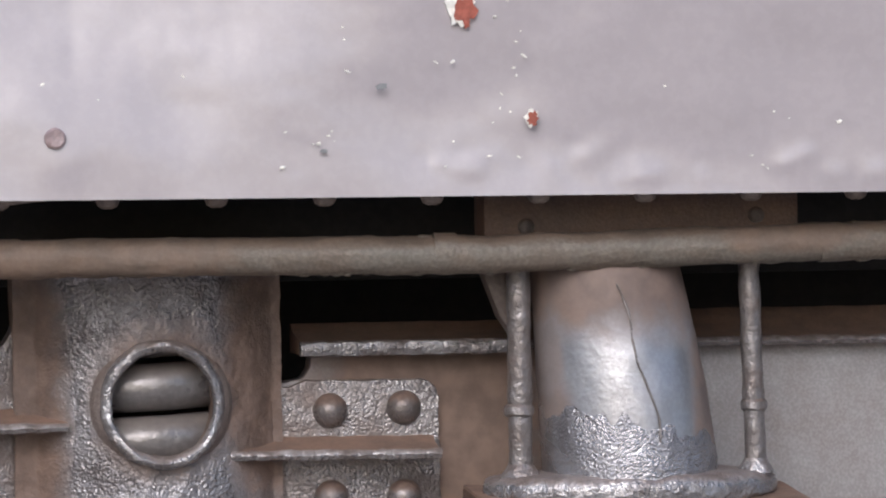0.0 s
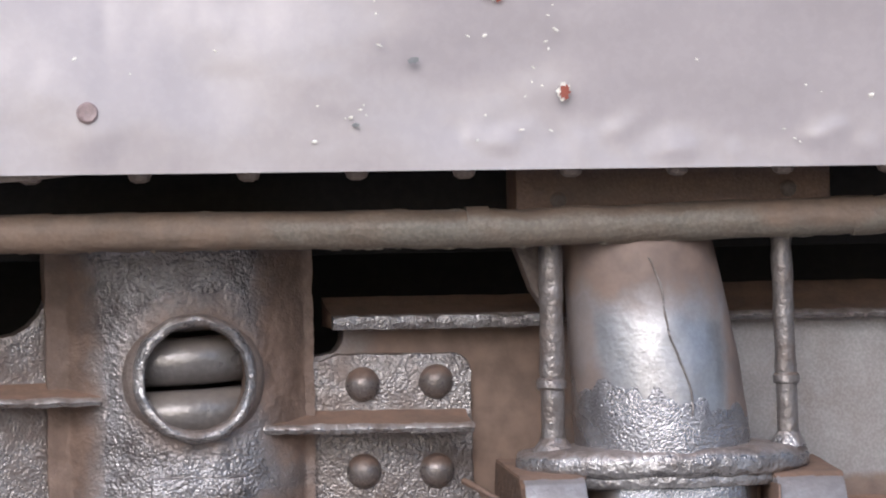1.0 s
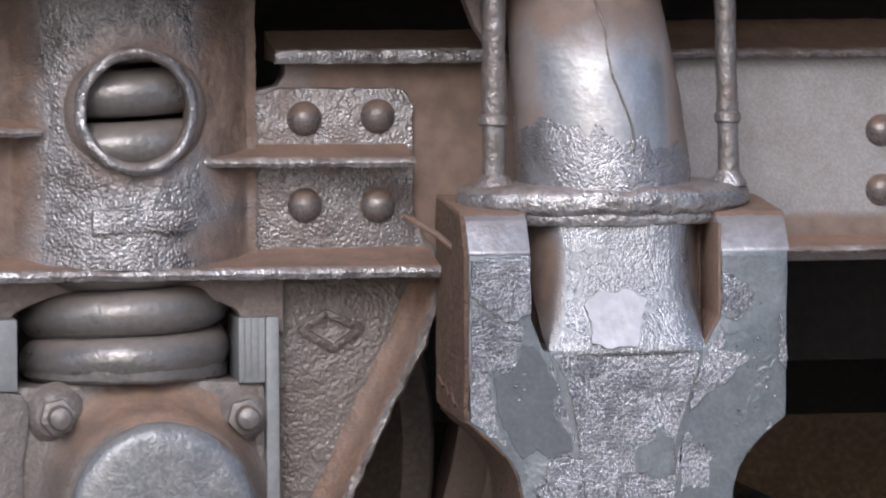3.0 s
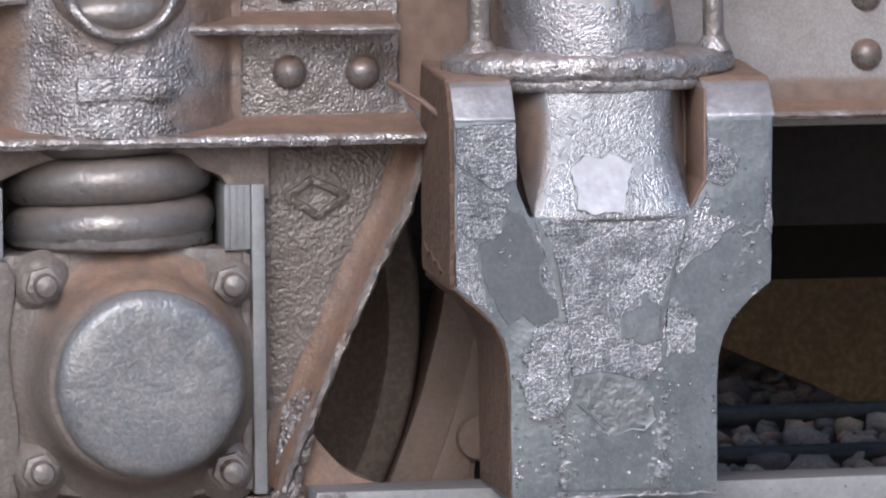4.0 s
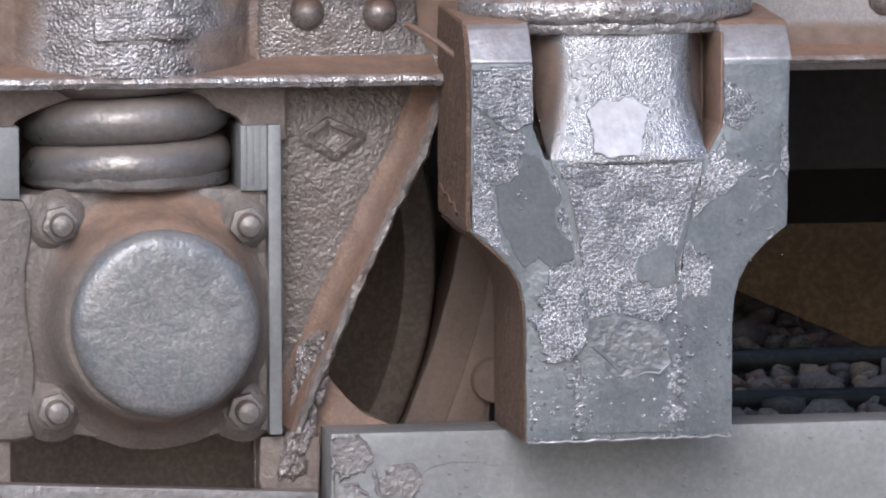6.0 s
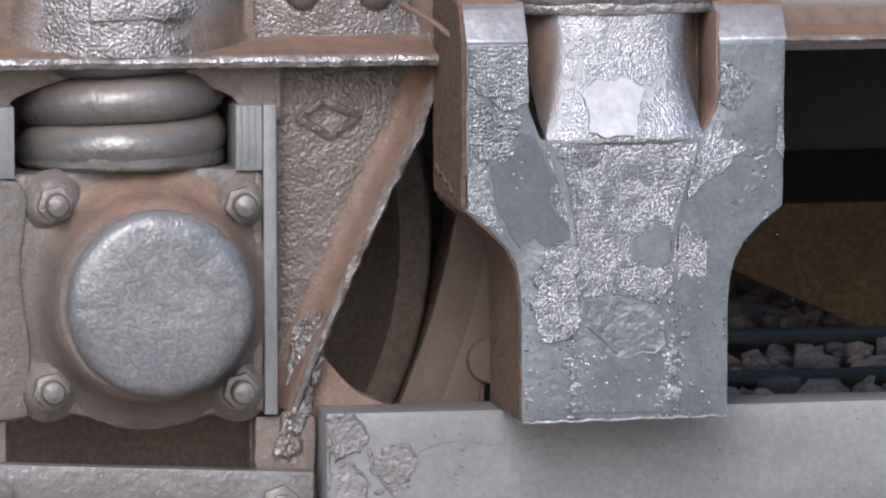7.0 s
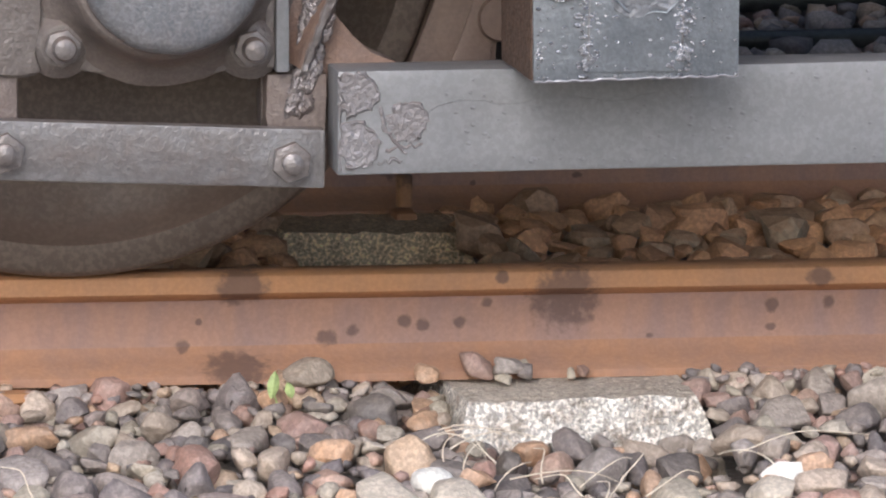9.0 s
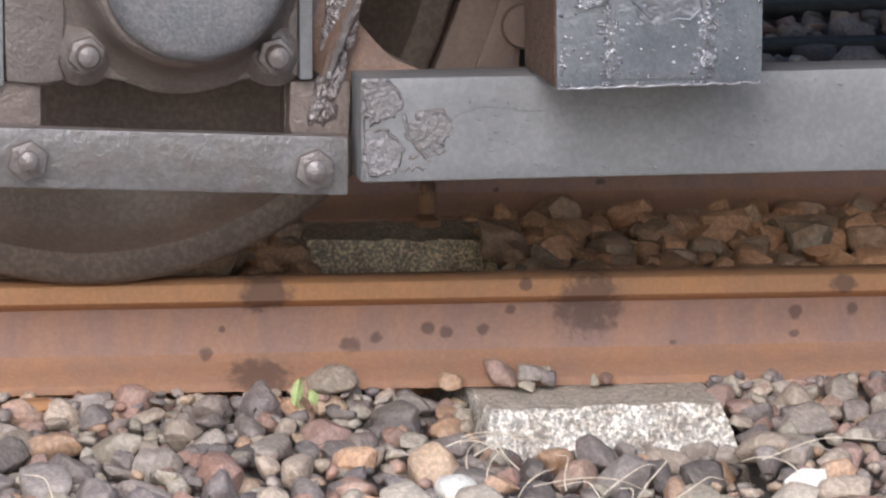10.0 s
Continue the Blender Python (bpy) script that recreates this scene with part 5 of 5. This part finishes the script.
for k in range(46):
    x = drip_rnd.uniform(-0.8, 0.7)
    j = int((x + 1.6) / 3.2 * 160)
    side_up = drip_rnd.random() < 0.3
    bm = blank()
    bmesh.ops.create_icosphere(bm, subdivisions=2, radius=drip_rnd.uniform(0.0025, 0.005), matrix=Matrix.Translation((x, -0.523, pts[j][2] + (0.024 if side_up else -0.0245))) @ Matrix.Diagonal((drip_rnd.uniform(1.2, 3.0), 1, 0.7, 1)))
    part("scale_lump", warp(bm, 0.001, 120), M_PIPE, pipe)
for x in (-0.118, 0.405):
    part("sleeve", sweep([(x, -0.52, 1.2415 + (0.004 if x > 0 else 0)), (x + 0.03, -0.52, 1.2415 + (0.0045 if x > 0 else 0))], 0.0268, 20), M_PIPE, pipe)

# ---------------------------------------------------------------- what lies beyond the track
for y, z, r in ((3.85, -0.17, 0.022), (4.5, -0.165, 0.026)):
    ob = part("conduit", sweep([(-3 + 0.25 * k, y + 0.01 * math.sin(k), z) for k in range(60)], r, 12), M_DARK)
    tagged(ob, "dark conduit lying among ballast stones", "conduit", "conduits beyond the track")
slope = thing("rusty_chute", (1.7, 4.5, 0.2), "ochre-rusted steel plate with a slanting lower edge", "steel plate")
part("plate", prism([(0.9, 0.225), (2.5, -0.484), (2.5, 0.7), (0.9, 0.7)], 4.5, 4.56), M_OCHRE, slope)
# Black blocks added beyond the track to shut out sky and darken gaps.
wagon = thing("wagon_backdrop", (0, 5.0, 0.6), "black wagon-sized backdrop added beyond the track", "wagon")
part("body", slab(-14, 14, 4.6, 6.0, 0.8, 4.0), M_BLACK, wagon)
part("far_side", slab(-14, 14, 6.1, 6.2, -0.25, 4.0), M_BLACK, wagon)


# ---------------------------------------------------------------- ballast
def pebble(seed, fine, level=3):
    rnd = random.Random(seed)
    bm = blank()
    bmesh.ops.create_icosphere(bm, subdivisions=level if fine else 1, radius=1)
    off = Vector((rnd.uniform(0, 50), rnd.uniform(0, 50), rnd.uniform(0, 50)))
    planes = [Vector((rnd.gauss(0, 1), rnd.gauss(0, 1), rnd.gauss(0, 0.9))).normalized() for _ in range(9)]
    depth = [rnd.uniform(0.36, 0.66) if seed >= 100 else rnd.uniform(0.42, 0.74) for _ in planes]
    for v in bm.verts:
        p = v.co.copy()
        v.co = p * (1 + 0.42 * noise.noise(p * 0.95 + off) + 0.20 * noise.noise(p * 2.1 + off) + 0.05 * noise.noise(p * 5.0 + off))
        for n in planes:
            over = v.co.dot(n) - depth[planes.index(n)]
            if over > 0:
                v.co -= n * over * 0.9
        v.co = Vector((math.copysign(abs(v.co.x) ** 0.85, v.co.x), math.copysign(abs(v.co.y) ** 0.85, v.co.y), v.co.z))
    for f in bm.faces:
        f.smooth = True
    me = bpy.data.meshes.new("stone")
    bm.to_mesh(me)
    bm.free()
    return me


def bed_height(x, y):
    if y < 0.0:
        low = -0.160 - 0.11 * max(0.0, -y - 0.12)
        if 0.0 < x < 0.33 and y < -0.2:
            low -= 0.042
        if -0.10 < x <= 0.0 and y > -0.30:
            low -= 0.045
        return low
    return -0.165 + 0.024 * min(1.0, max(0.0, (y - 0.7) / 0.5)) if y < 1.5 else -0.19


def on_block(x, y, r):
    near = 0.0 - r < x < 0.338 + r and -0.245 - r < y < 0.6
    far = -0.075 - r < x < 0.235 + r and 0.75 < y < 2.1
    return near or far


def scatter(rnd, x0, x1, y0, y1, small, large, tries):
    """Throws stones so that they lie side by side and overlap a little."""
    cells, out = {}, []
    for n in range(tries):
        r = small + (large - small) * rnd.random() ** (1.2 if n < tries * 0.4 else 3)
        x, y = rnd.uniform(x0, x1), rnd.uniform(y0, y1)
        if on_block(x, y, r * 0.25) or abs(y) < 0.064 + r * 0.3 or abs(y - 1.5) < 0.064 + r * 0.3:
            continue
        cx, cy = int(x // 0.1), int(y // 0.1)
        near = [q for i in (-1, 0, 1) for j in (-1, 0, 1) for q in cells.get((cx + i, cy + j), ())]
        if all((x - a) ** 2 + (y - b) ** 2 > (0.80 * (r + c)) ** 2 for a, b, c in near):
            cells.setdefault((cx, cy), []).append((x, y, r))
            out.append((x, y, r))
    return out


def stone_pose(rnd, x, y, z, r):
    turn = Euler((rnd.uniform(-0.35, 0.35), rnd.uniform(-0.35, 0.35), rnd.uniform(0, 6.28)))
    return Matrix.LocRotScale((x, y, z), turn, (r * rnd.uniform(1.0, 1.35), r * rnd.uniform(0.8, 1.0), r * rnd.uniform(0.60, 0.95)))


def joined_stones(name, spots, mat, rnd, label, lower=0.0):
    forms = [pebble(100 + k, mat is M_RUSTY, 2) for k in range(9)]
    forms = [(np.array([v.co[:] for v in f.vertices]), np.array([p.vertices[:] for p in f.polygons])) for f in forms]
    verts, faces, base = [], [], 0
    for x, y, r in spots:
        co, tri = forms[rnd.randrange(len(forms))]
        m = np.array(stone_pose(rnd, x, y, bed_height(x, y) - lower + rnd.uniform(-0.006, 0.010), r))
        verts.append(co @ m[:3, :3].T + m[:3, 3])
        faces.append(tri + base)
        base += len(co)
    me = bpy.data.meshes.new(name)
    me.from_pydata(np.concatenate(verts).tolist(), [], np.concatenate(faces).tolist())
    if mat is not M_RUSTY:
        me.shade_smooth()
    me.materials.append(mat)
    return tagged(new("ballast", me), label, "ballast", kind="stuff")


ballast = thing("ballast_bed", (0, 0, -0.2), "bed of mixed grey, brown and pink river pebbles", "ballast", kind="structure")
rnd = random.Random(11)
FORMS = [pebble(k, True) for k in range(14)]
for f in FORMS:
    f.materials.append(M_STONE)
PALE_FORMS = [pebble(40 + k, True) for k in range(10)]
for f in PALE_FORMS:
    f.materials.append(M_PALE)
near_stones = scatter(rnd, -0.80, 0.78, -0.66, -0.06, 0.015, 0.050, 14000)
near_stones.sort(key=lambda q: -q[2])
for x, y, r in near_stones[:300]:
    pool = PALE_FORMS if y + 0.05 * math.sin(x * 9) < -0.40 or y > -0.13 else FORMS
    ob = new("stone", pool[rnd.randrange(len(pool))])
    ob.parent = ballast
    ob.matrix_parent_inverse = ballast.matrix_basis.inverted()
    ob.matrix_basis = stone_pose(rnd, x, y, bed_height(x, y) + rnd.uniform(-0.004, 0.010), r)
joined_stones("small_stones", [q for q in near_stones[300:] if q[1] >= -0.40], M_STONES, rnd, "mixed grey and brown ballast pebbles on the ground")
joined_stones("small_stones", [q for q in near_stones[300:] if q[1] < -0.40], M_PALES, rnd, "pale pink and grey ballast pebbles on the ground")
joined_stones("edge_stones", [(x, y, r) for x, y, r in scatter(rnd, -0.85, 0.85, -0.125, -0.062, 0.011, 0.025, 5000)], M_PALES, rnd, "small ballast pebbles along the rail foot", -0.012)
joined_stones("lower_stones", scatter(rnd, -0.85, 0.85, -0.80, -0.06, 0.014, 0.030, 7000), M_STONES, rnd, "mixed grey and brown ballast pebbles on the ground", 0.013)
joined_stones("outer_stones", scatter(rnd, -2.6, 2.6, -1.9, -0.66, 0.018, 0.036, 5000), M_STONES, rnd, "mixed grey and brown ballast pebbles on the ground")
joined_stones("rust_stones", scatter(rnd, -1.3, 1.7, 0.55, 1.46, 0.028, 0.062, 9000), M_RUSTY, rnd, "rust-dusted ballast pebbles between the rails")
joined_stones("rust_stones_below", scatter(rnd, -1.3, 1.7, 0.10, 1.46, 0.018, 0.034, 7000), M_RUSTY, rnd, "rust-dusted ballast pebbles between the rails", 0.014)
joined_stones("far_stones", scatter(rnd, 0.3, 3.0, 1.58, 5.9, 0.025, 0.070, 12000), M_STONES, rnd, "mixed grey and brown ballast pebbles on the ground")

# ---------------------------------------------------------------- small things on the ballast
for x, y, z, r in ((0.035, -0.085, -0.127, 0.027), (0.082, -0.090, -0.124, 0.023), (0.104, -0.10, -0.132, 0.014), (0.066, -0.115, -0.137, 0.013), (0.17, -0.09, -0.139, 0.010), (0.188, -0.088, -0.135, 0.013), (-0.04, -0.09, -0.132, 0.022), (0.10, -0.078, -0.128, 0.017),
                   (-0.205, -0.10, -0.124, 0.036)):
    ob = new("stone", FORMS[rnd.randrange(len(FORMS))])
    ob.parent = ballast
    ob.matrix_parent_inverse = ballast.matrix_basis.inverted()
    ob.matrix_basis = stone_pose(rnd, x, y, z, r)

for x, y, r in ((0.385, -0.085, 0.020), (0.39, -0.12, 0.024), (0.387, -0.16, 0.022), (0.395, -0.20, 0.025), (0.41, -0.235, 0.022), (0.425, -0.10, 0.022), (0.43, -0.15, 0.026), (-0.045, -0.09, 0.020), (-0.030, -0.10, 0.025), (-0.026, -0.145, 0.022), (-0.036, -0.19, 0.024), (-0.028, -0.072, 0.018), (-0.07, -0.08, 0.024),
                (-0.05, -0.13, 0.024), (-0.055, -0.17, 0.021), (-0.06, -0.21, 0.024), (0.05, -0.305, 0.028), (0.12, -0.315, 0.032), (0.20, -0.31, 0.028), (0.27, -0.315, 0.026), (0.33, -0.30, 0.026)):
    ob = new("stone", FORMS[rnd.randrange(len(FORMS))])
    ob.parent = ballast
    ob.matrix_parent_inverse = ballast.matrix_basis.inverted()
    ob.matrix_basis = stone_pose(rnd, x, y, (-0.240 if 0.0 < x < 0.35 else -0.172 + 0.1 * min(0.0, y + 0.1)), r)

shard = pebble(71, True)
shard.materials.append(M_RUST)
ob = new("stone", shard)
ob.parent = ballast
ob.matrix_parent_inverse = ballast.matrix_basis.inverted()
ob.matrix_basis = Matrix.LocRotScale((-0.624, -0.096, -0.150), Euler((0.15, 0.05, 0.3)), (0.046, 0.030, 0.018))
ob["label"] = "rust-orange flat stone"

plant = thing("seedling", (-0.262, -0.16, -0.16), "small bright green two-leaved seedling between pebbles", "plant")
for dx, dz, w, h, lean in ((-0.006, 0.030, 0.0085, 0.019, 10), (0.017, 0.022, 0.007, 0.011, -16)):
    bm = blank()
    rows_ = []
    for k in range(9):
        f = k / 8
        half = w * math.sin(math.pi * (0.06 + 0.92 * f)) ** 0.8
        rows_.append([bm.verts.new((u * half, -0.003 * (1 - abs(u)) + 0.004 * f, (f - 0.5) * 2 * h)) for u in (-1, -0.5, 0, 0.5, 1)])
    for a, b in zip(rows_, rows_[1:]):
        for k in range(4):
            bm.faces.new((a[k], a[k + 1], b[k + 1], b[k]))
    ext = bmesh.ops.extrude_face_region(bm, geom=list(bm.faces))
    for g in ext["geom"]:
        if isinstance(g, bmesh.types.BMVert):
            g.co.y += 0.0008
    bm.transform(pose(-0.262 + dx, -0.165, -0.158 + dz, 0, lean, 0))
    part("leaf", bm, M_LEAF, plant)
part("stem", sweep([(-0.262, -0.16, -0.175), (-0.262, -0.162, -0.158), (-0.267, -0.165, -0.142)], 0.0013, 6), M_LEAF, plant)

bm = blank()
bmesh.ops.create_icosphere(bm, subdivisions=3, radius=1)
warp(bm, 0.12, 1.1, 3.0)
for f in bm.faces:
    f.smooth = True
egg = bpy.data.meshes.new("white_pebble")
bm.to_mesh(egg)
bm.free()
egg.materials.append(M_WHITE)
ob = new("white_pebble", egg)
ob.matrix_basis = Matrix.LocRotScale((-0.105, -0.545, -0.196), Euler((0.2, 0.1, 0.4)), (0.031, 0.026, 0.020))
tagged(ob, "smooth cream-white pebble among grey stones", "pebble")
bm = blob(ragged([(0.34, -0.012), (0.36, 0.012), (0.40, 0.006), (0.405, -0.012), (0.385, -0.022), (0.36, -0.018)], 3, 0.004, 8), 0, 0.006)
bm.transform(Matrix.Translation((0.0, -0.57, -0.188)) @ pose(0, 0, 0, -25, 0, 0))
tagged(part("paper_scrap", bm, M_WHITE), "torn white scrap lying on the pebbles", "litter")
stalk_rnd = random.Random(21)
for x, y, way, long in ((-0.06, -0.42, 20, 0.16), (-0.02, -0.40, -30, 0.12), (0.02, -0.46, 60, 0.10), (0.07, -0.40, 100, 0.09), (0.10, -0.48, -15, 0.17), (0.16, -0.44, 40, 0.10), (0.42, -0.47, 8, 0.20), (0.33, -0.55, 150, 0.08),
                        (-0.66, -0.56, 120, 0.12), (-0.04, -0.5, 75, 0.12), (0.13, -0.55, 95, 0.08), (0.2, -0.42, 55, 0.07), (-0.05, -0.44, -50, 0.10), (-0.03, -0.45, 130, 0.09), (0.0, -0.43, 5, 0.12), (-0.07, -0.47, 85, 0.10), (0.08, -0.50, 150, 0.08), (0.24, -0.5, 30, 0.10), (0.15, -0.53, 70, 0.09)):
    pts = []
    for k in range(9):
        f = k / 8 - 0.5
        pts.append((x + f * long * math.cos(radians(way)) + 0.008 * math.sin(5 * f + x * 9), y + f * 0.03, bed_height(x, y) + 0.030 + f * long * math.sin(radians(way)) * 0.5 + 0.012 * math.cos(4 * f)))
    ob = part("dry_stalk", sweep(pts, [0.0013 - 0.0007 * k / 8 for k in range(9)], 6), M_STALK)
    tagged(ob, "thin bleached dry grass stalk on pebbles", "dry grass", "dry stalks on the ballast")
